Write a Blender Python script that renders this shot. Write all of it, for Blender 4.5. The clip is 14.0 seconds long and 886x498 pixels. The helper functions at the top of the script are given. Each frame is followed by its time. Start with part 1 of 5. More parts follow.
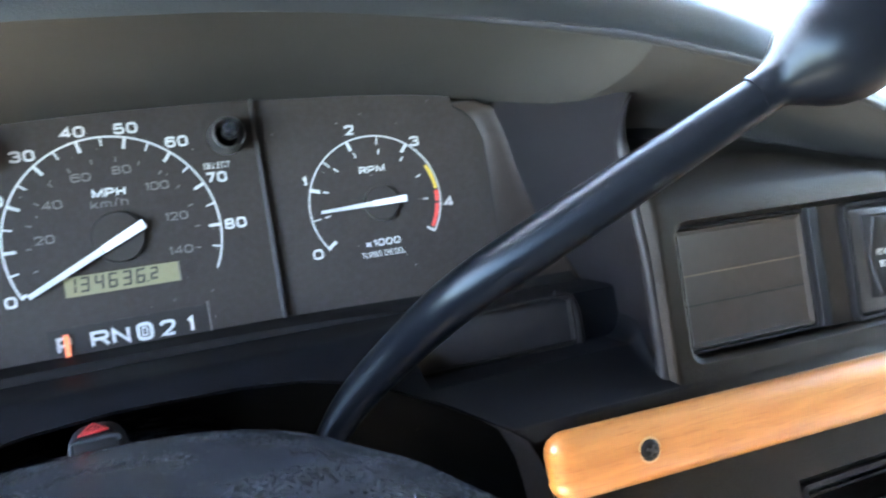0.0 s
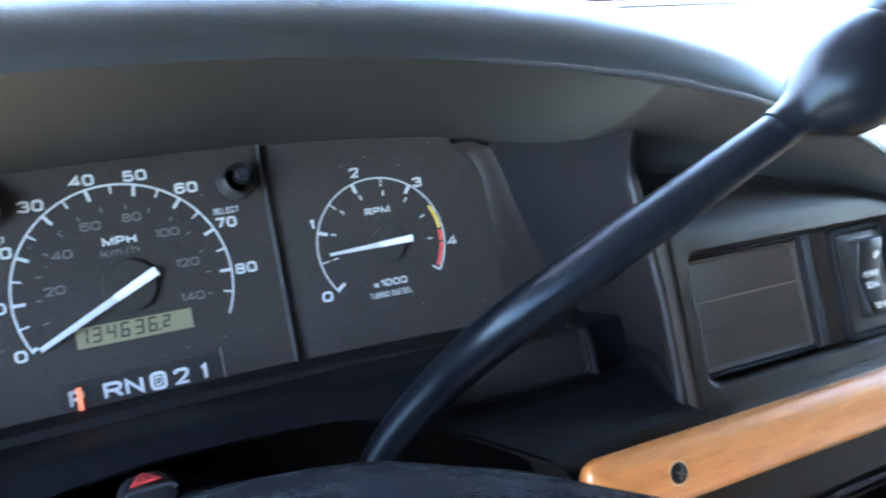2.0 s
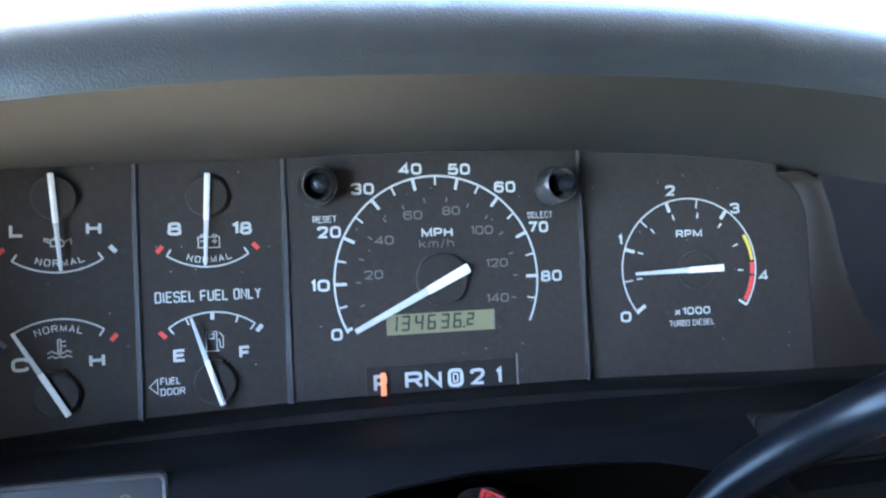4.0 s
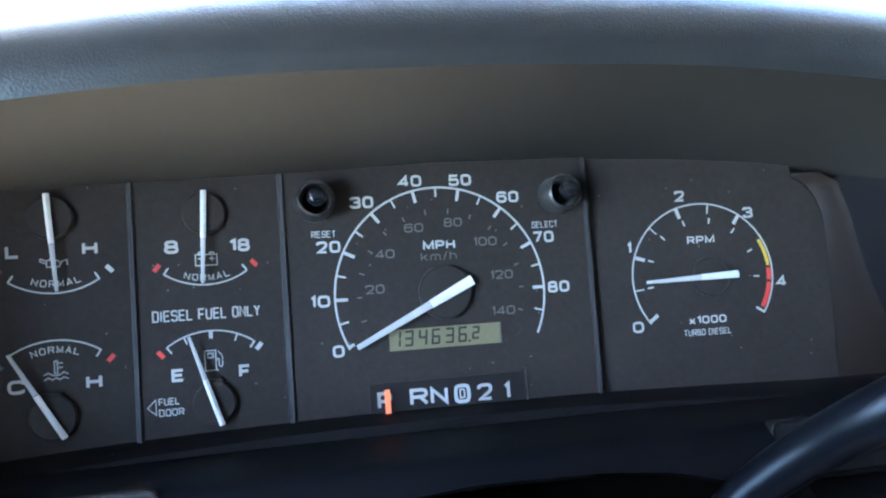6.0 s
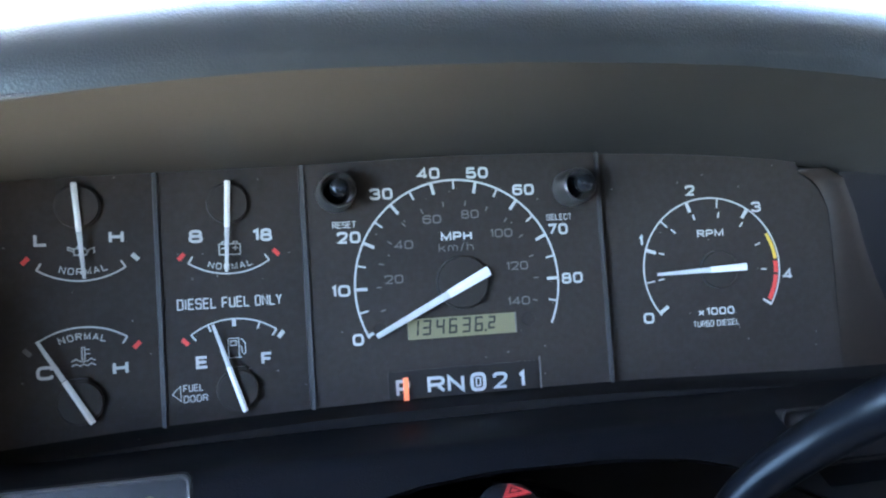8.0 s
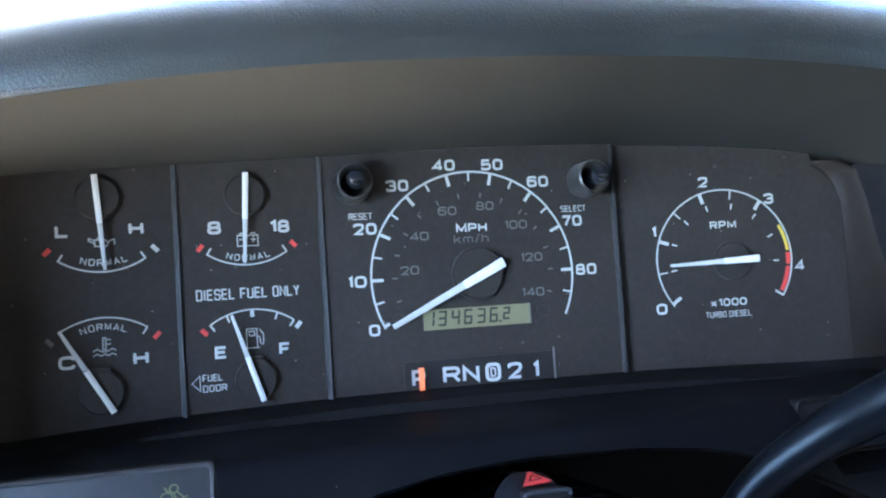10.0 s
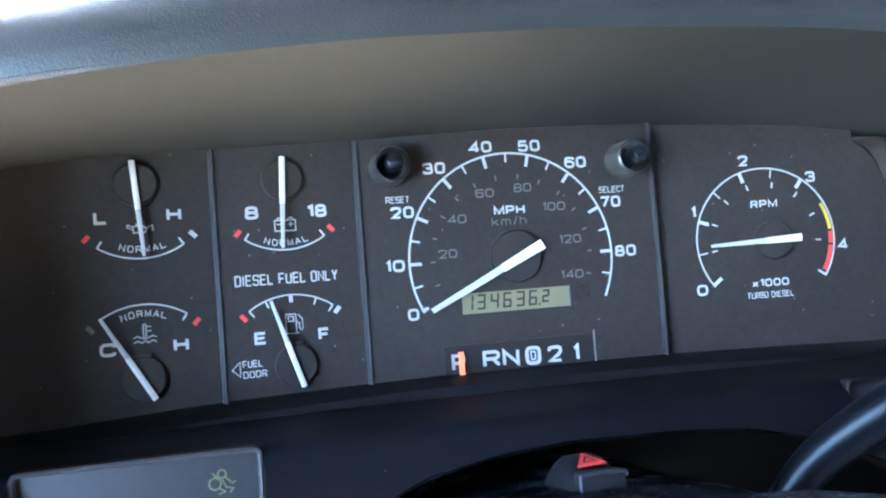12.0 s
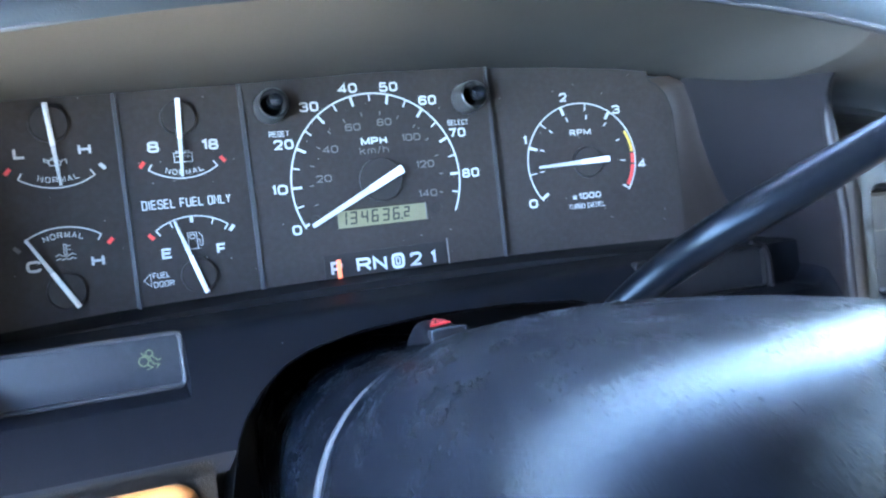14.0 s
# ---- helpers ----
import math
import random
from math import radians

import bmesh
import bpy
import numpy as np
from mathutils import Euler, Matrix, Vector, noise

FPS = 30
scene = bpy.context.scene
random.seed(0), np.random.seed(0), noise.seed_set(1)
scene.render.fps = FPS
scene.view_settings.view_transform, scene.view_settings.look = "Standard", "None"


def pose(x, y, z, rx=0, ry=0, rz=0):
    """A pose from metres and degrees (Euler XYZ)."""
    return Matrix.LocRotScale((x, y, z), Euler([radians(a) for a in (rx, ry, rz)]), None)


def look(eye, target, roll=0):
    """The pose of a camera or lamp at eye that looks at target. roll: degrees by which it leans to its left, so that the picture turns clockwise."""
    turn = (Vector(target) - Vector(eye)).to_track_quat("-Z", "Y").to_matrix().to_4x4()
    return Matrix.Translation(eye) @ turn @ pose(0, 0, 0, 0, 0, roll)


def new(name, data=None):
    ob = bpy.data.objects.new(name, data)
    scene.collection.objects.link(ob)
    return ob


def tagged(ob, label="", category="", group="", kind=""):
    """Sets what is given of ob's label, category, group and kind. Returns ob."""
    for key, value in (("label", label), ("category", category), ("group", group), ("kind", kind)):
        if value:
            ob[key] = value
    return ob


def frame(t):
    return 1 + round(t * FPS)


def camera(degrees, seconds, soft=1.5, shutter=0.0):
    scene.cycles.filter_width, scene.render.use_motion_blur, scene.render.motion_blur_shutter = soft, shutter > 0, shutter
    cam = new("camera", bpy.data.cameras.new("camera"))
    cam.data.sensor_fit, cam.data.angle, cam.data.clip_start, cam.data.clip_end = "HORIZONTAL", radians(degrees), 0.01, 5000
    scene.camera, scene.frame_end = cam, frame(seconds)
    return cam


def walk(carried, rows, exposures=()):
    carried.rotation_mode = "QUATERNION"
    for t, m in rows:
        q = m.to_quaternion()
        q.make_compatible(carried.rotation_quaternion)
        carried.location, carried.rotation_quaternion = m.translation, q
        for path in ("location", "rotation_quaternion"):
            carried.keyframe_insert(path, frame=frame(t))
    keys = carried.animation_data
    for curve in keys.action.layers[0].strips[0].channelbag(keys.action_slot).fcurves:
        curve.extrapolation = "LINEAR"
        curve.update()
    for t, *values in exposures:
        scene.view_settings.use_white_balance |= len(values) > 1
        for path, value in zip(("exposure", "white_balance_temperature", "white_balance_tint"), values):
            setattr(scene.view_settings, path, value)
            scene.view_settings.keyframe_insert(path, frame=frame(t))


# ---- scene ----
cam = camera(56.9, 14.0, 2.2, 0.5)
PATH = [
    (0, (0.002, -0.473, 0.726), (0.724, 1.392, 0.685), -9.0),
    (0.5, (-0.011, -0.463, 0.734), (0.921, 1.305, 0.683), -10.1),
    (1, (-0.015, -0.465, 0.729), (1.006, 1.255, 0.727), -12.2),
    (1.5, (-0.026, -0.463, 0.728), (0.976, 1.267, 0.747), -12.1),
    (2, (-0.042, -0.462, 0.73), (0.847, 1.33, 0.768), -10.9),
    (2.5, (-0.069, -0.456, 0.734), (0.732, 1.375, 0.796), -8.3),
    (3, (-0.098, -0.442, 0.746), (0.547, 1.451, 0.787), -4.9),
    (3.5, (-0.097, -0.417, 0.758), (0.457, 1.505, 0.713), -3.6),
    (3.7, (-0.105, -0.419, 0.757), (0.404, 1.515, 0.755), -2.1),
    (6, (-0.088, -0.413, 0.743), (0.337, 1.536, 0.884), -4.1),
    (6.5, (-0.085, -0.411, 0.743), (0.375, 1.531, 0.871), -3.9),
    (7, (-0.091, -0.415, 0.744), (0.361, 1.529, 0.869), -3.6),
    (7.5, (-0.095, -0.419, 0.744), (0.363, 1.523, 0.877), -3.9),
    (8, (-0.105, -0.418, 0.744), (0.348, 1.526, 0.859), -3.7),
    (10.5, (-0.117, -0.42, 0.744), (0.323, 1.529, 0.829), -3.7),
    (11, (-0.125, -0.416, 0.742), (0.288, 1.54, 0.814), -3.7),
    (11.5, (-0.121, -0.415, 0.739), (0.292, 1.54, 0.828), -4.5),
    (12, (-0.124, -0.412, 0.741), (0.289, 1.543, 0.817), -4.4),
    (12.5, (-0.127, -0.405, 0.739), (0.319, 1.544, 0.775), -3.9),
    (13, (-0.126, -0.41, 0.739), (0.39, 1.522, 0.722), -4.0),
    (13.5, (-0.132, -0.445, 0.734), (0.537, 1.438, 0.646), -5.1),
    (14, (-0.147, -0.498, 0.721), (0.549, 1.376, 0.649), -6.6),
]
TH = 27.0                                   # the instrument panel leans back by this much
DASH = Matrix.Translation((0, 0, 0.75)) @ Matrix.Rotation(radians(-TH), 4, "X") @ Matrix.Translation((0, 0, -0.75))
walk(cam, [(t, DASH @ look(eye, target, roll)) for t, eye, target, roll in PATH],
     [(0.0, 6.53, 7000, 10), (0.5, 6.47, 6700, 10), (1.0, 5.90, 6400, 10), (1.5, 5.93, 6350, 10), (2.0, 6.05, 6250, 10), (2.5, 6.05, 6200, 10), (3.0, 5.88, 6050, 10), (3.7, 6.32, 6150, 10), (6.0, 5.92, 6150, 10), (7.5, 5.92, 6150, 10), (8.0, 6.02, 6150, 10), (10.5, 6.08, 6100, 10), (11.0, 6.12, 6050, 10), (11.5, 6.55, 6050, 10), (12.0, 6.55, 6000, 10), (13.0, 6.97, 5950, 10), (13.5, 6.90, 5800, 10), (14.0, 6.88, 5650, 10)])

# ---- world and light ----
SUN_AZ, SUN_EL = 300.0, 50.0                # degrees clockwise from ahead
world = bpy.data.worlds.new("sky")
scene.world = world
world.use_nodes = True
wn = world.node_tree.nodes
sky = wn.new("ShaderNodeTexSky")
sky.sky_type = "NISHITA"
sky.sun_disc = False
sky.sun_elevation, sky.sun_rotation = radians(SUN_EL), radians(SUN_AZ)
bg = wn["Background"]
bg.inputs["Strength"].default_value = 0.15
world.node_tree.links.new(sky.outputs["Color"], bg.inputs["Color"])
sun = new("sun", bpy.data.lights.new("sun", "SUN"))
sun.data.energy, sun.data.angle, sun.data.color = 5.0, radians(0.6), (1.0, 0.95, 0.87)
sd = Vector((math.sin(radians(SUN_AZ)) * math.cos(radians(SUN_EL)), math.cos(radians(SUN_AZ)) * math.cos(radians(SUN_EL)), math.sin(radians(SUN_EL))))
sun.matrix_world = Matrix.Translation((0, 0, 6)) @ sd.to_track_quat("Z", "Y").to_matrix().to_4x4()


# ---- materials ----
def material(name, color, rough=0.5, metal=0.0, vary=0.15, scale=60.0, bump=0.0, bump_scale=900.0, speck=0.0, coat=0.0, emit=0.0, spec=0.5, rvar=0.15, dust=0.0, tint=(1.0, 1.0, 1.0)):
    """A surface with coarse and fine variation of colour and gloss, grain relief and dust specks."""
    m = bpy.data.materials.new(name)
    m.use_nodes = True
    nt, ns = m.node_tree, m.node_tree.nodes
    b = ns["Principled BSDF"]
    b.inputs["Metallic"].default_value = metal
    b.inputs["Coat Weight"].default_value = coat
    b.inputs["Coat Roughness"].default_value = 0.08
    b.inputs["Specular IOR Level"].default_value = spec
    b.inputs["Specular Tint"].default_value = (*tint, 1)
    tc = ns.new("ShaderNodeTexCoord")
    big = ns.new("ShaderNodeTexNoise")
    big.inputs["Scale"].default_value, big.inputs["Detail"].default_value = scale * 0.35, 3.0
    fine = ns.new("ShaderNodeTexNoise")
    fine.inputs["Scale"].default_value, fine.inputs["Detail"].default_value = scale * 6.0, 4.0
    nt.links.new(tc.outputs["Object"], big.inputs["Vector"])
    nt.links.new(tc.outputs["Object"], fine.inputs["Vector"])
    mix = ns.new("ShaderNodeMath")
    mix.operation = "MULTIPLY_ADD"
    mix.inputs[1].default_value = 0.5
    half = ns.new("ShaderNodeMath")
    half.operation = "MULTIPLY"
    half.inputs[1].default_value = 0.5
    nt.links.new(fine.outputs["Fac"], half.inputs[0])
    nt.links.new(big.outputs["Fac"], mix.inputs[0])
    nt.links.new(half.outputs[0], mix.inputs[2])
    ramp = ns.new("ShaderNodeValToRGB")
    ramp.color_ramp.elements[0].position, ramp.color_ramp.elements[1].position = 0.3, 0.7
    ramp.color_ramp.elements[0].color = (*[c * (1 - vary) for c in color], 1)
    ramp.color_ramp.elements[1].color = (*[min(1, c * (1 + vary)) for c in color], 1)
    nt.links.new(mix.outputs[0], ramp.inputs["Fac"])
    out = ramp.outputs["Color"]
    if dust:
        film = ns.new("ShaderNodeTexNoise")
        film.inputs["Scale"].default_value, film.inputs["Detail"].default_value, film.inputs["Roughness"].default_value, film.inputs["Distortion"].default_value = 260.0, 4.0, 0.6, 0.2
        nt.links.new(tc.outputs["Object"], film.inputs["Vector"])
        thin = ns.new("ShaderNodeMapRange")
        thin.inputs["From Min"].default_value, thin.inputs["From Max"].default_value, thin.inputs["To Max"].default_value = 0.42, 0.75, dust
        nt.links.new(film.outputs["Fac"], thin.inputs["Value"])
        lay = ns.new("ShaderNodeMixRGB")
        lay.inputs["Color2"].default_value = (0.055, 0.062, 0.075, 1)
        nt.links.new(thin.outputs["Result"], lay.inputs["Fac"])
        nt.links.new(out, lay.inputs["Color1"])
        out = lay.outputs["Color"]
    if speck:
        dust = ns.new("ShaderNodeTexVoronoi")
        dust.inputs["Scale"].default_value = 150.0
        nt.links.new(tc.outputs["Object"], dust.inputs["Vector"])
        near = ns.new("ShaderNodeMath")
        near.operation = "LESS_THAN"
        near.inputs[1].default_value = 0.06
        nt.links.new(dust.outputs["Distance"], near.inputs[0])
        pick = ns.new("ShaderNodeSeparateColor")
        nt.links.new(dust.outputs["Color"], pick.inputs["Color"])
        few = ns.new("ShaderNodeMath")
        few.operation = "GREATER_THAN"
        few.inputs[1].default_value = 1.0 - speck
        nt.links.new(pick.outputs["Red"], few.inputs[0])
        both = ns.new("ShaderNodeMath")
        both.operation = "MULTIPLY"
        nt.links.new(near.outputs[0], both.inputs[0])
        nt.links.new(few.outputs[0], both.inputs[1])
        over = ns.new("ShaderNodeMixRGB")
        over.inputs["Color2"].default_value = (0.17, 0.16, 0.15, 1)
        nt.links.new(both.outputs[0], over.inputs["Fac"])
        nt.links.new(out, over.inputs["Color1"])
        out = over.outputs["Color"]
    nt.links.new(out, b.inputs["Base Color"])
    rr = ns.new("ShaderNodeMapRange")
    rr.inputs["To Min"].default_value, rr.inputs["To Max"].default_value = max(0.02, rough * (1 - rvar)), min(1, rough * (1 + rvar))
    nt.links.new(mix.outputs[0], rr.inputs["Value"])
    nt.links.new(rr.outputs["Result"], b.inputs["Roughness"])
    if bump:
        grain = ns.new("ShaderNodeTexVoronoi")
        grain.inputs["Scale"].default_value = bump_scale
        nt.links.new(tc.outputs["Object"], grain.inputs["Vector"])
        bp = ns.new("ShaderNodeBump")
        bp.inputs["Strength"].default_value, bp.inputs["Distance"].default_value = bump, 0.0006
        nt.links.new(grain.outputs["Distance"], bp.inputs["Height"])
        nt.links.new(bp.outputs["Normal"], b.inputs["Normal"])
    if emit:
        b.inputs["Emission Color"].default_value = (*color, 1)
        b.inputs["Emission Strength"].default_value = emit
    return m


def wood_material():
    m = bpy.data.materials.new("varnished_wood")
    m.use_nodes = True
    nt, ns = m.node_tree, m.node_tree.nodes
    b = ns["Principled BSDF"]
    b.inputs["Roughness"].default_value = 0.42
    b.inputs["Coat Weight"].default_value, b.inputs["Coat Roughness"].default_value = 0.85, 0.09
    tc = ns.new("ShaderNodeTexCoord")
    mp = ns.new("ShaderNodeMapping")
    mp.inputs["Scale"].default_value = (14, 60, 170)
    mp.inputs["Rotation"].default_value = (0, radians(2), 0)
    nt.links.new(tc.outputs["Object"], mp.inputs["Vector"])
    n1 = ns.new("ShaderNodeTexNoise")
    n1.inputs["Scale"].default_value, n1.inputs["Detail"].default_value, n1.inputs["Distortion"].default_value = 1.0, 5.0, 0.6
    nt.links.new(mp.outputs["Vector"], n1.inputs["Vector"])
    mp2 = ns.new("ShaderNodeMapping")
    mp2.inputs["Scale"].default_value = (60, 400, 900)
    nt.links.new(tc.outputs["Object"], mp2.inputs["Vector"])
    n2 = ns.new("ShaderNodeTexNoise")
    n2.inputs["Scale"].default_value, n2.inputs["Detail"].default_value = 1.0, 2.0
    nt.links.new(mp2.outputs["Vector"], n2.inputs["Vector"])
    r1 = ns.new("ShaderNodeValToRGB")
    r1.color_ramp.elements[0].position, r1.color_ramp.elements[1].position = 0.3, 0.72
    r1.color_ramp.elements[0].color, r1.color_ramp.elements[1].color = (0.34, 0.118, 0.024, 1), (0.49, 0.205, 0.050, 1)
    nt.links.new(n1.outputs["Fac"], r1.inputs["Fac"])
    r2 = ns.new("ShaderNodeValToRGB")
    r2.color_ramp.elements[0].position, r2.color_ramp.elements[1].position = 0.32, 0.42
    r2.color_ramp.elements[0].color, r2.color_ramp.elements[1].color = (0.80, 0.72, 0.66, 1), (1, 1, 1, 1)
    nt.links.new(n2.outputs["Fac"], r2.inputs["Fac"])
    mul = ns.new("ShaderNodeMixRGB")
    mul.blend_type = "MULTIPLY"
    mul.inputs["Fac"].default_value = 0.8
    nt.links.new(r1.outputs["Color"], mul.inputs["Color1"])
    nt.links.new(r2.outputs["Color"], mul.inputs["Color2"])
    nt.links.new(mul.outputs["Color"], b.inputs["Base Color"])
    return m


def glass_material():
    m = bpy.data.materials.new("window_glass")
    m.use_nodes = True
    b = m.node_tree.nodes["Principled BSDF"]
    b.inputs["Transmission Weight"].default_value = 1.0
    b.inputs["Roughness"].default_value = 0.0
    b.inputs["IOR"].default_value = 1.0 + 0.02
    b.inputs["Base Color"].default_value = (0.97, 0.99, 0.98, 1)
    return m


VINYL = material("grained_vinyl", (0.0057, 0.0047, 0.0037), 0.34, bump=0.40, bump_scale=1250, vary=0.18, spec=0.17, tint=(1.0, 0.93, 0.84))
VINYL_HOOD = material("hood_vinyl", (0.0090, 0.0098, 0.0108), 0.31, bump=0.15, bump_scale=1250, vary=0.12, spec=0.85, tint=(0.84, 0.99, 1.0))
HOOD_EDGE = material("hood_edge_glint", (0.0185, 0.0195, 0.0225), 0.52, bump=0.3, bump_scale=1500, vary=0.2, spec=0.4)
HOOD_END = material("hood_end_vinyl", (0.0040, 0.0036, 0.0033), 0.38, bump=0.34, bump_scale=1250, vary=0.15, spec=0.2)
PADTOP = material("dash_pad_vinyl", (0.0070, 0.0073, 0.0080), 0.5, bump=0.3, bump_scale=1300, spec=0.2)
# underside of the hood's vinyl, paler to put the haze into its colour
UNDER = material("hood_vinyl_hazed", (0.0425, 0.0420, 0.0392), 0.6, bump=0.12, bump_scale=1500, vary=0.1, spec=0.3)
# the underside carried on past the walls, darkened in colour for its shade
RETURN = material("hood_return_shaded", (0.0300, 0.0294, 0.0276), 0.58, bump=0.2, bump_scale=1300, vary=0.15, spec=0.28)
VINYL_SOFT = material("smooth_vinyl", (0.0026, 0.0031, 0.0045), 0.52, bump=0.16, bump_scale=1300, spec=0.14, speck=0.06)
SIDE = material("recess_plastic", (0.0088, 0.0080, 0.0090), 0.45, vary=0.14, spec=0.26)
FACE = material("gauge_face_black", (0.0258, 0.0205, 0.0174), 0.6, speck=0.5, vary=0.18, spec=0.22, dust=0.12)
HUB = material("hub_black", (0.0250, 0.0208, 0.0182), 0.6, vary=0.12, spec=0.22)
PRINT_MID = material("pale_print", (0.33, 0.33, 0.32), 0.6, vary=0.05)
PRINT = material("white_print", (0.45, 0.45, 0.44), 0.6, vary=0.05)
PRINT_DIM = material("grey_print", (0.105, 0.096, 0.090), 0.6, vary=0.05)
PRINT_RED = material("red_print", (0.62, 0.05, 0.04), 0.6, vary=0.05)
PRINT_YELLOW = material("yellow_print", (0.60, 0.40, 0.05), 0.6, vary=0.05)
NEEDLE = material("needle_white", (0.66, 0.65, 0.63), 0.45, vary=0.03)
NEEDLE_THIN = material("needle_blade", (0.43, 0.43, 0.42), 0.4, vary=0.03)
LCD = material("lcd_olive", (0.175, 0.158, 0.088), 0.35, vary=0.08)
LCD_INK = material("lcd_segment", (0.015, 0.015, 0.012), 0.5)
ORANGE = material("gear_pointer", (0.85, 0.20, 0.08), 0.5, vary=0.05, emit=0.012)
GLOSS = material("gloss_black", (0.010, 0.011, 0.014), 0.18, vary=0.1)
LEVER = material("lever_black", (0.0024, 0.0030, 0.0044), 0.32, vary=0.02, spec=0.11, rvar=0.0, tint=(0.70, 0.87, 1.0))
SCREEN = material("smoked_screen", (0.020, 0.020, 0.022), 0.5, vary=0.15, spec=0.2, dust=0.06)
SHROUD = material("column_plastic", (0.0016, 0.0021, 0.0031), 0.26, vary=0.40, scale=150, bump=0.10, bump_scale=1500, spec=0.022, rvar=0.38, tint=(0.58, 0.82, 1.0))
SWITCH = material("switch_grey", (0.0180, 0.0175, 0.0170), 0.5, vary=0.1, bump=0.2, bump_scale=1800)
# pale tone of the painted edge highlights and of the lever's joint
EDGE_DULL = material("pale_edge", (0.0125, 0.0150, 0.0190), 0.6, vary=0.5, scale=400, spec=0.2)
STRIP = material("indicator_black", (0.0150, 0.0132, 0.0125), 0.5, vary=0.1, spec=0.25)
STACK = material("stack_black", (0.0025, 0.0025, 0.0028), 0.6, vary=0.15, spec=0.06)
PADMAT = material("pad_vinyl", (0.0035, 0.0037, 0.0048), 0.6, spec=0.06)
GILT = material("faded_gold_print", (0.15, 0.125, 0.09), 0.5)
ROCKER = material("rocker_plastic", (0.0060, 0.0060, 0.0066), 0.40, spec=0.2)
CUBBY = material("worn_grey_plastic", (0.0225, 0.0190, 0.0155), 0.6, vary=0.2, scale=30, spec=0.18)
WOOD = wood_material()
BARE = material("bare_wood", (0.50, 0.30, 0.14), 0.7)
RED = material("hazard_red", (0.36, 0.03, 0.028), 0.45)
CHROME = material("dull_metal", (0.20, 0.20, 0.205), 0.34, metal=1.0)
SLOT = material("dark_metal", (0.03, 0.03, 0.03), 0.35)
SCREW = material("black_screw", (0.008, 0.008, 0.008), 0.5, spec=0.1)
GREEN = material("warning_green", (0.075, 0.085, 0.03), 0.5)
KNOB = material("knob_grey", (0.045, 0.042, 0.040), 0.28, vary=0.03, rvar=0.02, spec=0.8)
CAB = material("cab_trim_tan", (0.22, 0.195, 0.165), 0.8, bump=0.2)
CARPET = material("carpet_tan", (0.13, 0.11, 0.09), 0.95, bump=0.6)
HEADLINER = material("headliner_dark", (0.045, 0.043, 0.041), 0.9, bump=0.2)
SEAT = material("seat_cloth", (0.30, 0.275, 0.235), 0.9, bump=0.3)
SCUFF = material("yellowed_scratch", (0.075, 0.052, 0.026), 0.6)
DIVIDER = material("divider_grey", (0.027, 0.0255, 0.0252), 0.55, spec=0.3)
RIM = material("rim_black", (0.0085, 0.0080, 0.0082), 0.6, spec=0.12, speck=0.2)
MATT = material("matt_black", (0.006, 0.006, 0.007), 0.7, spec=0.1)
LIP = material("lens_edge_brown", (0.0165, 0.0120, 0.0095), 0.5, spec=0.25, vary=0.25)
GLASS = glass_material()
GROUND = material("asphalt", (0.20, 0.20, 0.19), 0.9, scale=2.0)

# ---- building helpers ----
BASE = {}


def thing(name, label, category, base, group="", frame_m=DASH):
    e = new(name)
    e.empty_display_size = 0.02
    e.matrix_basis = frame_m @ Matrix.Translation(base)
    BASE[e.name] = Vector(base)
    return tagged(e, label, category, group)


def mesh_of(bm, name, smooth=True, mat=None):
    bmesh.ops.recalc_face_normals(bm, faces=bm.faces)
    me = bpy.data.meshes.new(name)
    bm.to_mesh(me)
    bm.free()
    if mat:
        me.materials.append(mat)
    if smooth:
        for p in me.polygons:
            p.use_smooth = True
        me.set_sharp_from_angle(angle=radians(38))
    return me


def part(name, bm, mat, parent, label="", smooth=True):
    """Links a bmesh, given in the panel's own frame, as one mesh under a thing or a part."""
    root = parent
    while root.parent:
        root = root.parent
    bm.transform(Matrix.Translation(-BASE[root.name]))
    ob = new(name, mesh_of(bm, name, smooth, mat))
    ob.parent = parent
    return tagged(ob, label)


def structure(name, bm, mat, label, frame_m=DASH, smooth=True):
    ob = new(name, mesh_of(bm, name, smooth, mat))
    ob.matrix_basis = frame_m
    return tagged(ob, label, "structure", kind="structure")


def loft(loops, closed=True, cap0=False, cap1=False, bm=None):
    """Skins a row of loops of equal length."""
    bm = bm or bmesh.new()
    vs = [[bm.verts.new(p) for p in lp] for lp in loops]
    n = len(vs[0])
    for a, b in zip(vs, vs[1:]):
        for i in range(n if closed else n - 1):
            j = (i + 1) % n
            try:
                bm.faces.new((a[i], a[j], b[j], b[i]))
            except ValueError:
                pass
    if cap0:
        bm.faces.new(vs[0][::-1])
    if cap1:
        bm.faces.new(vs[-1])
    return bm


def rrect(x0, x1, z0, z1, r, n=5):
    """Points of a rounded rectangle in x, z, from the lower right corner round."""
    pts = []
    for cx, cz, a0 in ((x1 - r, z0 + r, -90), (x1 - r, z1 - r, 0), (x0 + r, z1 - r, 90), (x0 + r, z0 + r, 180)):
        for k in range(n + 1):
            a = radians(a0 + 90 * k / n)
            pts.append((cx + r * math.cos(a), cz + r * math.sin(a)))
    return pts


def pad(x0, x1, z0, z1, r, steps, n=5, bm=None, cap=True, fy=None):
    """A raised or sunk rounded block facing the driver: steps of (inset, y)."""
    loops = []
    for inset, y in steps:
        rr = max(r - inset, 0.0004)
        loops.append([(x, y, z) for x, z in rrect(x0 + inset, x1 - inset, z0 + inset, z1 - inset, rr, n)])
    return loft(loops, True, False, cap, bm)


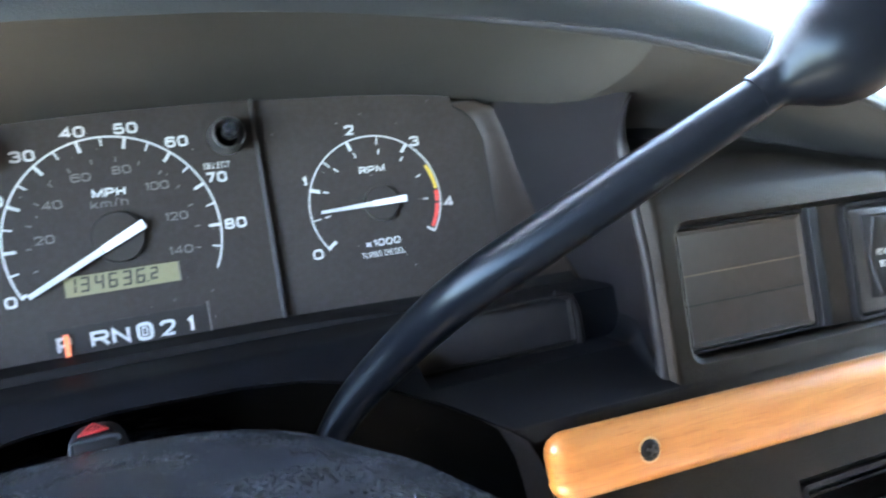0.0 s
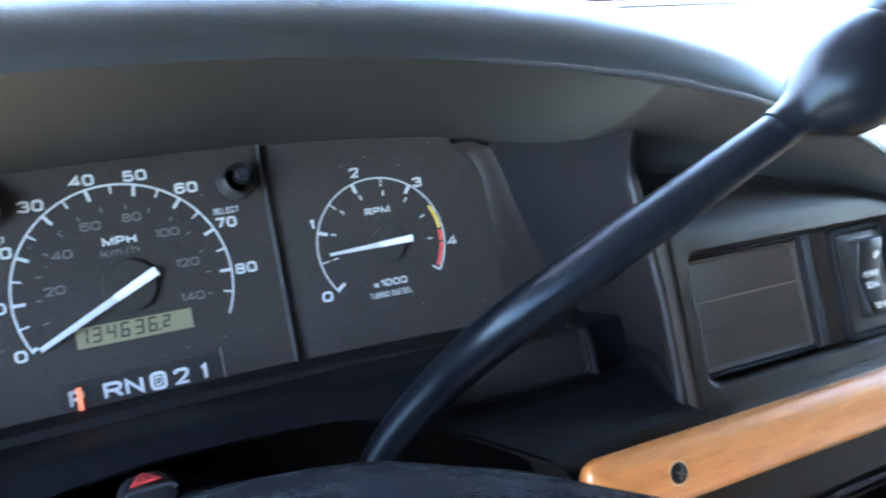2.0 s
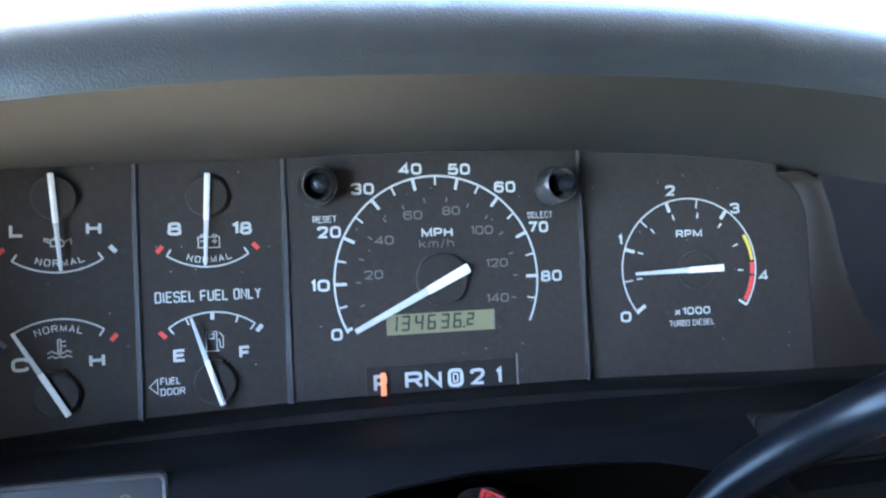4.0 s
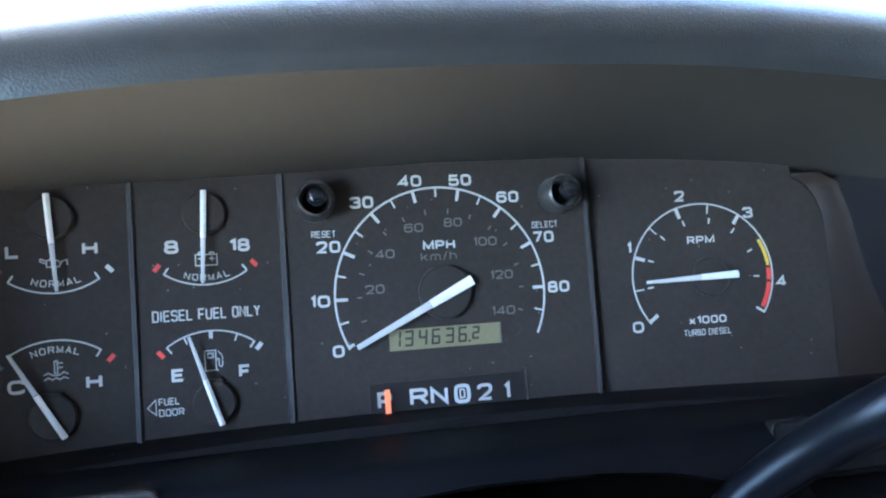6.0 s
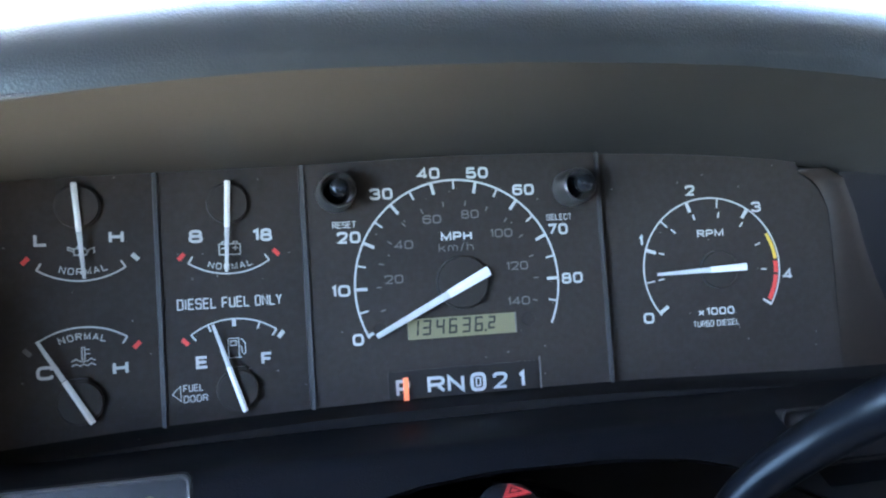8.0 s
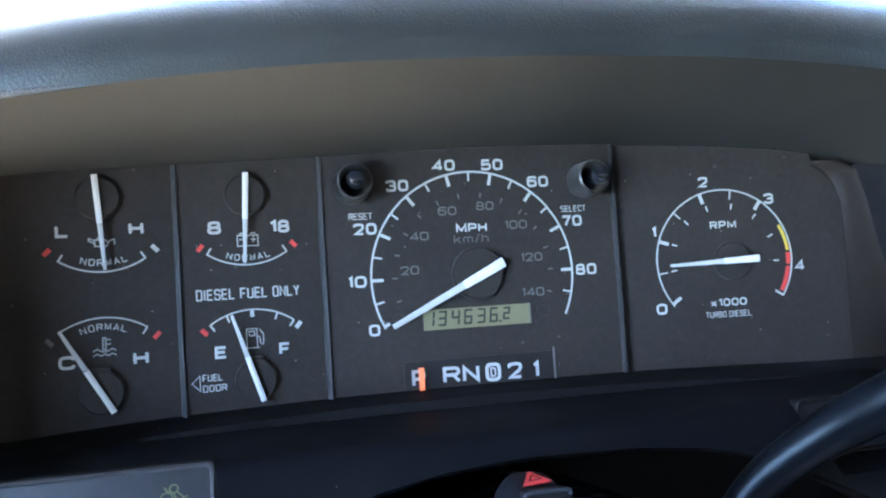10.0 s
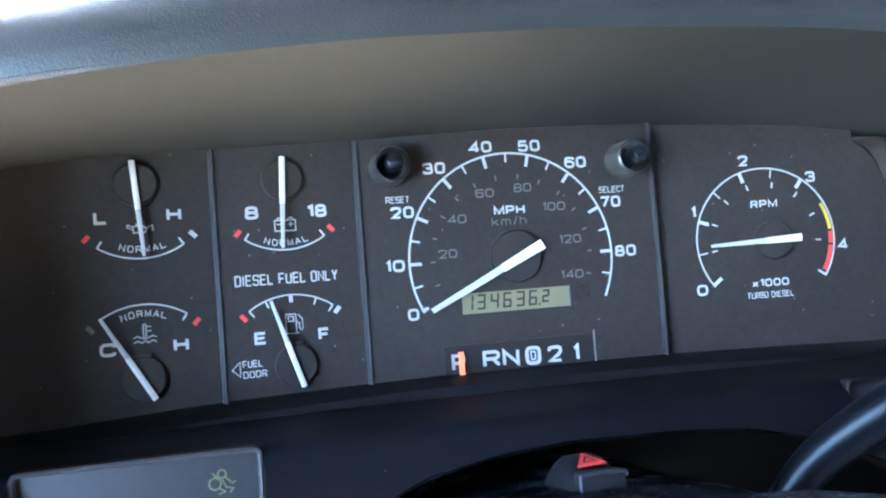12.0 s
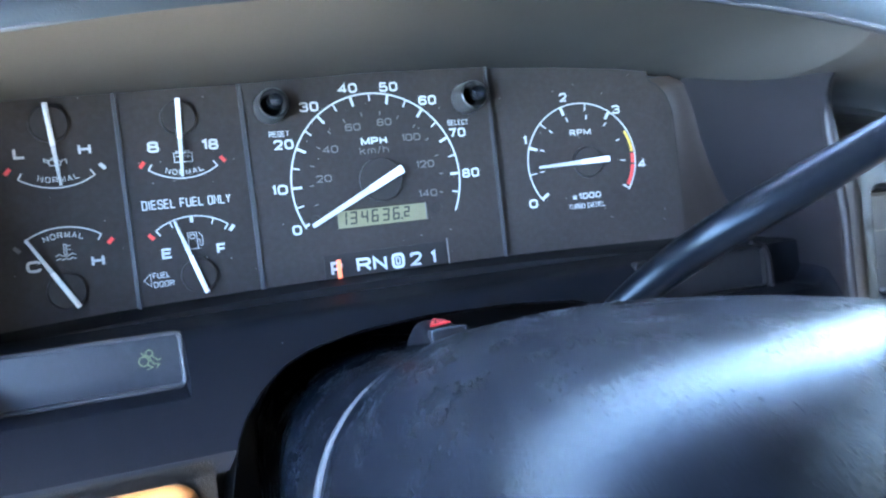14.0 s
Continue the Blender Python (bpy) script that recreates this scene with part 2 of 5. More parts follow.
def box(x0, x1, y0, y1, z0, z1, bev=0.0, bm=None):
    own = bmesh.new()
    bmesh.ops.create_cube(own, size=1)
    own.transform(Matrix.Translation(((x0 + x1) / 2, (y0 + y1) / 2, (z0 + z1) / 2)) @ Matrix.Diagonal((x1 - x0, y1 - y0, z1 - z0, 1)))
    if bev:
        bmesh.ops.bevel(own, geom=own.edges[:], offset=bev, segments=2, affect="EDGES", profile=0.6)
    if bm is None:
        return own
    me = bpy.data.meshes.new("tmp")
    own.to_mesh(me)
    own.free()
    bm.from_mesh(me)
    bpy.data.meshes.remove(me)
    return bm


def tube(pts, radii, n=20, cap=True, bm=None):
    """A round bar through points, with a radius at each."""
    pts = [Vector(p) for p in pts]
    loops, up = [], Vector((0, 1, 0.3)).normalized()
    for i, p in enumerate(pts):
        d = (pts[min(i + 1, len(pts) - 1)] - pts[max(i - 1, 0)]).normalized()
        a = d.cross(up).normalized()
        b = d.cross(a).normalized()
        loops.append([p + radii[i] * (math.cos(2 * math.pi * k / n) * a + math.sin(2 * math.pi * k / n) * b) for k in range(n)])
    return loft(loops, True, cap, cap, bm)


def smooth_path(pts, m=6):
    """Catmull-Rom through points (tuples of any length)."""
    out = []
    P = [pts[0]] + list(pts) + [pts[-1]]
    for i in range(1, len(P) - 2):
        for k in range(m):
            t = k / m
            out.append(tuple(0.5 * ((2 * b) + (c - a) * t + (2 * a - 5 * b + 4 * c - d) * t * t + (3 * b - a - 3 * c + d) * t ** 3)
                             for a, b, c, d in zip(P[i - 1], P[i], P[i + 1], P[i + 2])))
    out.append(tuple(pts[-1]))
    return out


def lerp_table(table, x):
    """A smooth value from a short table of (x, value)."""
    xs, vs = zip(*table)
    return float(np.interp(x, xs, vs))


# ---- gauge panels: flat facets, turned a little towards the driver at both ends ----
AV, AO, AT = radians(5), radians(8), radians(7)
XV, XT = -0.079, 0.082
XO, YO = XV - 0.0705 * math.cos(AV), -0.0705 * math.sin(AV)
PANELS = {"s": (0, 0, 1, 0), "v": (XV, 0, math.cos(AV), math.sin(AV)), "o": (XO, YO, math.cos(AO), math.sin(AO)), "t": (XT + 0.0039, 0.0044, math.cos(AT), -math.sin(AT))}


def panel_m(p, u=0.0, z=0.0, d=0.0):
    """The frame of a panel: local x along it, z up, -y towards the driver by d."""
    bx, by, dx, dy = PANELS[p]
    m = Matrix(((dx, -dy, 0, bx), (dy, dx, 0, by), (0, 0, 1, 0.75), (0, 0, 0, 1)))
    return m @ Matrix.Translation((u, -d, z))


# dial lettering: square-shouldered characters of even strokes on a grid 4 wide and 6 high; ! marks a sharp corner, * a closed stroke
STROKES = {
    "0": "*0,0 4,0 4,6 0,6", "1": "0.2,4.9! 1.9,6! 1.9,0!", "2": "0,4.4 0,6 4,6 4,3.4 0.3,0! 4,0!", "3": "0,4.7 0,6 3.9,6 3.9,3.1 1.3,3.1!|1.3,3.1! 4,3.1 4,0 0,0 0,1.4",
    "4": "3.1,0! 3.1,6! 0,1.6! 4.3,1.6!", "5": "3.8,6! 0.4,6! 0.1,3.2! 4,3.7 4,0 0,0 0,1.4", "6": "4,4.8 4,6 0,6 0,0 4,0 4,3.6 0,3.6", "7": "0,6! 4,6! 1.5,0!",
    "8": "*0.2,3.1 3.8,3.1 3.8,6 0.2,6|*0,0 4,0 4,3.1 0,3.1", "A": "0,0! 2,6! 4,0!|0.7,1.9! 3.3,1.9!", "B": "0,0! 0,6! 3.7,6 3.7,3.1 0,3.1!|2.6,3.1! 4,3.1 4,0 0,0!", "C": "4,4.4 4,6 0,6 0,0 4,0 4,1.6",
    "D": "*0,0! 4,0 4,6 0,6!", "E": "4,6! 0,6! 0,0! 4,0!|0,3.1! 3.6,3.1!", "F": "4,6! 0,6! 0,0!|0,2.9! 3.5,2.9!", "H": "0,0! 0,6!|4,0! 4,6!|0,3.1! 4,3.1!", "I": "0.4,0! 0.4,6!", "L": "0,6! 0,0! 3.8,0!",
    "M": "0,0! 0,6! 2.5,0.8! 5,6! 5,0!", "N": "0,0! 0,6! 4,0! 4,6!", "O": "*0,0 4,0 4,6 0,6", "P": "0,0! 0,6! 4,6 4,2.7 0,2.7!", "R": "0,0! 0,6! 4,6 4,3 0,3!|2.3,3! 4.1,0!",
    "S": "4,4.6 4,6 0,6 0,3.1 4,3.1 4,0 0,0 0,1.4", "T": "0,6! 4,6!|2,6! 2,0!", "U": "0,6! 0,0 4,0 4,6!", "Y": "0,6! 2,3! 4,6!|2,3! 2,0!",
    "x": "0,0! 3.4,4.2!|0,4.2! 3.4,0!", "k": "0,0! 0,6!|3.3,4.2! 0.2,1.8!|1.2,2.6! 3.5,0!", "m": "0,0! 0,4.2 2.6,4.2 2.6,0!|2.6,4.2 5.2,4.2 5.2,0!", "h": "0,0! 0,6!|0,4.1 3.4,4.1 3.4,0!", "/": "0,-0.4! 2,6.4!",
}


def stroke_path(text, fit, r):
    """The points of one stroke with its corners rounded."""
    closed = text[0] == "*"
    raw = [p.rstrip("!").split(",") + [p[-1] == "!"] for p in text.lstrip("*").split()]
    pts = [(Vector(fit(float(x), float(y))), sharp) for x, y, sharp in raw]
    out, n = [], len(pts)
    for i, (p, sharp) in enumerate(pts):
        if sharp or (not closed and i in (0, n - 1)):
            out.append(p)
            continue
        a, b = pts[i - 1][0], pts[(i + 1) % n][0]
        ra = min(r, 0.5 * (a - p).length)
        rb = min(r, 0.5 * (b - p).length)
        q0, q1 = p + (a - p).normalized() * ra, p + (b - p).normalized() * rb
        for k in range(6):
            t = k / 5
            out.append((1 - t) ** 2 * q0 + 2 * t * (1 - t) * p + t * t * q1)
    return out, closed


def add_stroke(bm, pts, closed, w):
    """A flat ribbon of one width with mitred corners."""
    clean = [p for i, p in enumerate(pts) if i == 0 or (p - pts[i - 1]).length > 1e-6]
    if closed and (clean[0] - clean[-1]).length < 1e-6:
        clean.pop()
    n, sides = len(clean), []
    for i, p in enumerate(clean):
        d0 = (p - clean[i - 1]).normalized() if (closed or i) else None
        d1 = (clean[(i + 1) % n] - p).normalized() if (closed or i < n - 1) else None
        d0, d1 = d0 or d1, d1 or d0
        m = d0 + d1
        m = m.normalized() if m.length > 0.2 else d1
        nn = Vector((-m.y, m.x))
        k = w / 2 / max(0.45, nn.dot(Vector((-d1.y, d1.x))))
        sides.append([bm.verts.new((q.x, -0.0001, q.y)) for q in (p + nn * k, p - nn * k)])
    for i in range(n if closed else n - 1):
        (a, b), (c, d) = sides[i], sides[(i + 1) % n]
        bm.faces.new((a, b, d, c))


def glyph_width(ch):
    return {"I": 0.8, "1": 1.9, "M": 5.0, "m": 5.2, " ": 1.6, "/": 2.0, "x": 3.4, "k": 3.5, "h": 3.4, "L": 3.8}.get(ch, 4.0)


def text_bm(s, w, h, bold=0.0, space=1.0, only=None):
    """Dial lettering as a mesh in the x, z plane, centred, fitted to a width and height; or one character of it."""
    t = h * (0.125 + 2.0 * bold)
    gaps = 1.9 * space
    total = sum(glyph_width(c) for c in s) + gaps * (len(s) - 1)
    scale = (w - t) / total
    bm, left = bmesh.new(), -(w - t) / 2
    for i, ch in enumerate(s):
        cw = glyph_width(ch)
        for stroke in STROKES.get(ch, "").split("|"):
            if stroke and only in (None, i):
                pts, closed = stroke_path(stroke, lambda x, y: (left + x * scale, (y / 6 - 0.5) * (h - t)), 0.36 * min(4 * scale, h))
                add_stroke(bm, pts, closed, t)
        left += (cw + gaps) * scale
    return bm


def plain_text_bm(s, w, h, bold=0.0, space=1.0):
    """Letters as a mesh in the x, z plane, centred, fitted to a width and height."""
    if "M" in s or "W" in s:
        bold = 0.0
    cu = bpy.data.curves.new("letters", "FONT")
    cu.body, cu.size, cu.offset, cu.space_character = s, 1.0, bold, space
    cu.extrude, cu.resolution_u = 0.01, 3
    ob = bpy.data.objects.new("letters", cu)
    me = bpy.data.meshes.new_from_object(ob)
    bm = bmesh.new()
    bm.from_mesh(me)
    bmesh.ops.remove_doubles(bm, verts=bm.verts, dist=0.0002)
    bpy.data.objects.remove(ob)
    bpy.data.curves.remove(cu)
    bpy.data.meshes.remove(me)
    xs, ys = [v.co.x for v in bm.verts], [v.co.y for v in bm.verts]
    cx, cy, sx, sy = (min(xs) + max(xs)) / 2, (min(ys) + max(ys)) / 2, w / (max(xs) - min(xs)), h / (max(ys) - min(ys))
    for v in bm.verts:
        v.co = Vector(((v.co.x - cx) * sx, -v.co.z * 0.01, (v.co.y - cy) * sy))
    return bm


def letters(parent, p, s, u, z, w, h, mat=PRINT, d=0.0004, bold=0.006, name="lettering", turn=0.0, space=1.0):
    if name == "numeral" and len(s) > 1:
        gap, ones = h * 0.16, s.count("1") * h * 0.42
        wide = (w - gap * (len(s) - 1) - ones) / (len(s) - s.count("1"))
        left = u - w / 2
        for ch in s:
            cw = h * 0.42 if ch == "1" else wide
            letters(parent, p, ch, left + cw / 2, z, cw, h, mat, d, bold, "digit", turn)
            left += cw + gap
        return
    for i in range(len(s)):
        if s[i] != " ":
            bm = text_bm(s, w, h, bold, space, i)
            bm.transform(panel_m(p, u, z, d) @ Matrix.Rotation(radians(turn), 4, "Y"))
            part(name if len(s) == 1 else "letter", bm, mat, parent, smooth=False)


def ring_bm(r0, r1, a0, a1, n=48, thick=0.0002):
    """A flat band of a ring in the x, z plane; angles in degrees, counted from the right, upwards."""
    lo = []
    for k in range(n + 1):
        a = radians(a0 + (a1 - a0) * k / n)
        c, s = math.cos(a), math.sin(a)
        lo.append([(r0 * c, -thick, r0 * s), (r1 * c, -thick, r1 * s), (r1 * c, 0, r1 * s), (r0 * c, 0, r0 * s)])
    return loft(lo, True, True, True)


def tick_bm(a, r0, r1, w, thick=0.0002):
    bm = box(r0, r1, -thick, 0, -w / 2, w / 2)
    bm.transform(Matrix.Rotation(radians(-a), 4, "Y"))
    return bm


def put(name, bm, p, u, z, mat, parent, d=0.0003, label="", smooth=False):
    bm.transform(panel_m(p, u, z, d))
    return part(name, bm, mat, parent, label, smooth)


def disc_bm(r, thick, bev=0.0008, n=40):
    loops = []
    for rr, y in ((r, 0), (r, -thick + bev), (r - bev, -thick)):
        loops.append([(rr * math.cos(2 * math.pi * k / n), y, rr * math.sin(2 * math.pi * k / n)) for k in range(n)])
    return loft(loops, True, True, True)


def needle(parent, p, u, z, ang, reach, tail, w_tail, w_mid, w_tip, d, step=0.25):
    """A pointer about its hub: a broad bright tail over the hub, and a slimmer blade that points at ang degrees."""
    rot = Matrix.Rotation(radians(-ang), 4, "Y")
    s = reach * step
    a = loft([[(x, -0.0006, -w / 2), (x, -0.0012, 0), (x, -0.0006, w / 2), (x, 0.0006, w / 2), (x, 0.0006, -w / 2)] for x, w in ((-tail, w_tail), (s, w_mid))], True, True, True)
    a.transform(rot)
    put("needle_tail", a, p, u, z, NEEDLE, parent, d, smooth=False)
    b = loft([[(x, -0.0004, -w / 2), (x, -0.0007, 0), (x, -0.0004, w / 2), (x, 0.0004, w / 2), (x, 0.0004, -w / 2)] for x, w in ((s + 0.0003, w_mid * 0.9), (reach, w_tip))], True, True, True)
    b.transform(rot)
    put("needle_blade", b, p, u, z, NEEDLE_THIN, parent, d, smooth=False)


XC = -0.015                                  # the binnacle's middle
# the gauge lens at its ends: height, and the front and back edge of its side from the middle
LENS = ((0.680, 0.284), (0.690, 0.280), (0.7045, 0.2724), (0.7177, 0.2640), (0.7388, 0.2552), (0.7595, 0.2495), (0.780, 0.2457), (0.7963, 0.2395), (0.8037, 0.2256))
LENS_BACK = ((0.680, 0.2328), (0.729, 0.2330), (0.760, 0.2333), (0.7787, 0.2328), (0.790, 0.2290), (0.7965, 0.2240), (0.8010, 0.2165))


def face_y(dx):
    """The slanted end faces' y at a distance from the middle."""
    return 0.0044 - (dx - 0.1009) * math.tan(AT)


# ---- instrument cluster ----
cluster = thing("instrument_cluster", "black gauge cluster with white numerals and an idling rev counter", "gauge cluster", (0, 0, 0.75))
FACES = {}
for key, nm, u0, u1 in (("o", "oil_and_temperature_panel", -0.1, -0.0003), ("v", "battery_and_fuel_panel", -0.0702, -0.0003), ("s", "speedometer_panel", -0.0788, 0.0818), ("t", "tachometer_panel", -0.0030, 0.19)):
    if key == "t":
        cut = [-0.07 + 0.117 * k / 20 for k in range(21)] + [0.051, 0.0512, 0.085]
        ends = [(lerp_table(LENS_BACK, 0.75 + z) + XC - XT - 0.0039) / math.cos(AT) for z in cut]
        bm = loft([[(u0, 0, z), (e, 0, z), (e, 0.004, z), (u0, 0.004, z)] for z, e in zip(cut, ends)], True, True, True)
    else:
        bm = box(u0, u1, 0, 0.004, -0.07, 0.085)
    bm.transform(panel_m(key))
    FACES[key] = part(nm, bm, FACE, cluster, smooth=False)
for x, y, w in ((XO, YO, 0.0022), (XV, 0, 0.0026), (XT + 0.0003, 0, 0.0018)):
    rib = loft([[(x - w / 2 - 0.0008, y + 0.001, z), (x - w / 2, y - 0.0012, z), (x + w / 2 - 0.0004, y - 0.0016, z), (x + w / 2, y - 0.0012, z), (x + w / 2 + 0.0003, y + 0.001, z)] for z in (0.684, 0.83)], True, True, True)
    part("divider", rib, DIVIDER, cluster, "thin raised grey rib", smooth=False)

# speedometer
S = FACES["s"]
put("scale_arc", ring_bm(0.0546, 0.0556, -25.7, 207, 90), "s", 0, 0, PRINT, S)
for k in range(0, 19):
    a = 205.7 - 12.857 * k
    if k % 2 == 0 and k < 17:
        put("tick", tick_bm(a, 0.0488 if k else 0.052, 0.0552, 0.0016), "s", 0, 0, PRINT, S, 0.0004)
    elif k < 18:
        put("tick", tick_bm(a, 0.0502, 0.0552, 0.0009), "s", 0, 0, PRINT, S, 0.0004)
for s, u, z, w in (("0", -0.0549, -0.0254, 0.0058), ("10", -0.0624, -0.0001, 0.0097), ("20", -0.0568, 0.027, 0.0120), ("30", -0.0387, 0.0489, 0.0119), ("40", -0.0131, 0.0589, 0.0122),
                   ("50", 0.0135, 0.0585, 0.0121), ("60", 0.0387, 0.0486, 0.0121), ("70", 0.0568, 0.0264, 0.0117), ("80", 0.0632, -0.0005, 0.0121)):
    letters(S, "s", s, u, z, w, 0.0060, name="numeral", bold=0.042)
for s, u, z, w in (("20", -0.0347, 0.0043, 0.0098), ("40", -0.0285, 0.0219, 0.0100), ("60", -0.0127, 0.0346, 0.0101), ("80", 0.0081, 0.0365, 0.0097), ("100", 0.0247, 0.0257, 0.0126),
                   ("120", 0.0323, 0.0078, 0.0123), ("140", 0.0319, -0.011, 0.0127)):
    letters(S, "s", s, u, z, w, 0.0046, PRINT_DIM, name="numeral", bold=0.02)
for k in range(14):
    a = 195.5 - 16.2 * k
    put("tick", tick_bm(a, 0.0414, 0.0440, 0.0007), "s", 0, 0, PRINT_DIM, S)
letters(S, "s", "MPH", 0, 0.0251, 0.0169, 0.0048, bold=0.04)
letters(S, "s", "km/h", -0.0005, 0.0194, 0.0190, 0.0046, PRINT_DIM, bold=0.0)
letters(S, "s", "RESET", -0.0588, 0.0336, 0.0122, 0.0034, bold=0.0)
letters(S, "s", "SELECT", 0.0582, 0.033, 0.0146, 0.0034, bold=0.0)
put("hub", disc_bm(0.0138, 0.004), "s", 0.0012, 0.0006, HUB, S, 0.0, smooth=True)
needle(S, "s", 0.0012, -0.001, 206.3, 0.0525, 0.0155, 0.0052, 0.0042, 0.0026, 0.0055, 0.18)
for u in (-0.043, 0.037):
    put("blank_plug", disc_bm(0.004, 0.0006), "s", u, -0.021, HUB, S, 0.0, smooth=True)

# odometer
odo = part("odometer", (lambda b: (b.transform(panel_m("s", 0, -0.0222)), b)[1])(box(-0.029, 0.029, -0.0006, 0.0, -0.0053, 0.0053)), LCD, cluster, "olive liquid crystal display", smooth=False)
SEG = {"1": "bc", "2": "abged", "3": "abgcd", "4": "fgbc", "6": "afgcde"}


def lcd_digit(ch, u, z, w, h, t=0.0011):
    """One digit of the display, each lit segment a piece."""
    g = t * 0.25
    rects = {"a": (-w / 2 + g, w / 2 - g, h / 2 - t, h / 2), "g": (-w / 2 + g, w / 2 - g, -t / 2, t / 2), "d": (-w / 2 + g, w / 2 - g, -h / 2, -h / 2 + t),
             "f": (-w / 2, -w / 2 + t, g, h / 2 - g), "b": (w / 2 - t, w / 2, g, h / 2 - g), "e": (-w / 2, -w / 2 + t, -h / 2 + g, -g), "c": (w / 2 - t, w / 2, -h / 2 + g, -g)}
    for k in SEG[ch]:
        x0, x1, z0, z1 = rects[k]
        bm = box(x0, x1, -0.0002, 0, z0, z1)
        for v in bm.verts:
            v.co.x += v.co.z * 0.10
        put("segment", bm, "s", u, z, LCD_INK, odo, 0.0007)


for ch, u in zip("134636", (-0.0255, -0.0190, -0.0118, -0.0050, 0.0022, 0.0090)):
    lcd_digit(ch, u, -0.0217, 0.0046, 0.0080)
put("decimal_point", box(-0.0006, 0.0006, -0.0002, 0, -0.0006, 0.0006), "s", 0.0124, -0.0252, LCD_INK, odo, 0.0007)
lcd_digit("2", 0.0161, -0.0213, 0.0040, 0.0068)
put("odometer_edge", box(0.0290, 0.0296, -0.0014, 0, -0.0055, 0.0055), "s", 0, -0.0222, PRINT_DIM, odo, 0.0)

# gear indicator
gear = part("gear_indicator", (lambda b: (b.transform(panel_m("s", -0.0003, -0.0519)), b)[1])(box(-0.0405, 0.0405, -0.0005, 0.0, -0.0095, 0.0088)), STRIP, cluster, "black strip with gear letters", smooth=False)
for s, u, z, w in (("P", -0.0334, -0.0517, 0.0074), ("R", -0.0160, -0.0514, 0.0092), ("N", -0.0055, -0.0516, 0.0090), ("2", 0.0186, -0.0520, 0.0079), ("1", 0.0302, -0.0524, 0.0036)):
    letters(gear, "s", s, u, z, w, 0.0086, PRINT if s != "P" else PRINT_MID, 0.0008, 0.034)
letters(gear, "s", "0", 0.0066, -0.0518, 0.0086, 0.0098, PRINT, 0.0007, 0.03)
letters(gear, "s", "D", 0.0066, -0.0518, 0.0031, 0.0050, PRINT, 0.0008, 0.025)
put("pointer", box(-0.0013, 0.0013, -0.0006, 0.0004, -0.0058, 0.0058), "s", -0.0322, -0.0522, ORANGE, gear, 0.0022, "lit orange pointer")
put("end_rib", box(-0.0003, 0.0003, -0.0012, 0, -0.0095, 0.0095), "s", 0.0412, -0.0508, PRINT_DIM, gear, 0.0)

# reset and select knobs: a collar with a rubber plunger
for u, z in ((-0.0625, 0.0500), (0.0655, 0.0482)):
    def rings(prof, n=40):
        return [[(r * math.cos(2 * math.pi * k / n), y, r * math.sin(2 * math.pi * k / n)) for k in range(n)] for r, y in prof]

    kn = put("knob_collar", loft(rings(((0.0098, 0.0), (0.0096, -0.004), (0.0092, -0.0145), (0.0089, -0.0162), (0.0083, -0.0167), (0.0077, -0.0160), (0.0074, -0.0120), (0.0072, -0.003), (0.0050, -0.0025)))), "s", u, z, KNOB, cluster, 0.0, "round grey collar tube", True)
    put("well", loft(rings(((0.0072, -0.0028), (0.003, -0.0026))), True, False, True), "s", u, z, MATT, kn, 0.0, smooth=True)
    put("plunger", loft(rings(((0.0036, -0.003), (0.0036, -0.0165), (0.0044, -0.0180), (0.0046, -0.0215), (0.0043, -0.0240), (0.0034, -0.0256), (0.0018, -0.0262))), True, False, True), "s", u, z, GLOSS, kn, 0.0, smooth=True)

# tachometer
T = FACES["t"]
TU, TZ = 0.0608, 0.0
put("scale_arc", ring_bm(0.0393, 0.0401, -34, 218, 80), "t", TU, TZ, PRINT, T)
for k in range(0, 7):
    a = 216 - 27 * k
    put("tick", tick_bm(a, 0.0338 if k % 2 == 0 else 0.0343, 0.0398, 0.0019 if k % 2 == 0 else 0.0007), "t", TU, TZ, PRINT, T, 0.0004)
for k in range(1, 9):
    put("tick", tick_bm(216.5 - 27.6 * k, 0.0288, 0.0320, 0.0008), "t", TU, TZ, PRINT, T, 0.0004)
put("end_tick", tick_bm(-34, 0.0345, 0.0400, 0.0012), "t", TU, TZ, PRINT, T, 0.0004)
put("warning_band", ring_bm(0.0368, 0.0386, 5, 28, 16), "t", TU, TZ, PRINT_YELLOW, T, 0.0004)
for a0, a1 in ((-7, 3), (-31, -9)):
    put("red_band", ring_bm(0.0364, 0.0388, a0, a1, 16), "t", TU, TZ, PRINT_RED, T, 0.0004)
for s, u, z, w in (("0", 0.0219, -0.0256, 0.0062), ("1", 0.0205, 0.0177, 0.0026), ("2", 0.0514, 0.0445, 0.0056), ("3", 0.0896, 0.0332, 0.0057), ("4", 0.105, -0.006, 0.0058)):
    letters(T, "t", s, u, z, w, 0.0060, name="numeral", bold=0.042)
letters(T, "t", "RPM", 0.0613, 0.0197, 0.0154, 0.0043, bold=0.03)
letters(T, "t", "x1000", 0.0611, -0.0241, 0.0212, 0.0042, bold=0.036)
letters(T, "t", "TURBO DIESEL", 0.0606, -0.0308, 0.0270, 0.0034, bold=0.0)
put("hub", disc_bm(0.0106, 0.004), "t", 0.0640, -0.0010, HUB, T, 0.0, smooth=True)
needle(T, "t", 0.0640, -0.0008, 181.5, 0.037, 0.0145, 0.0040, 0.0032, 0.0016, 0.0055, 0.16)


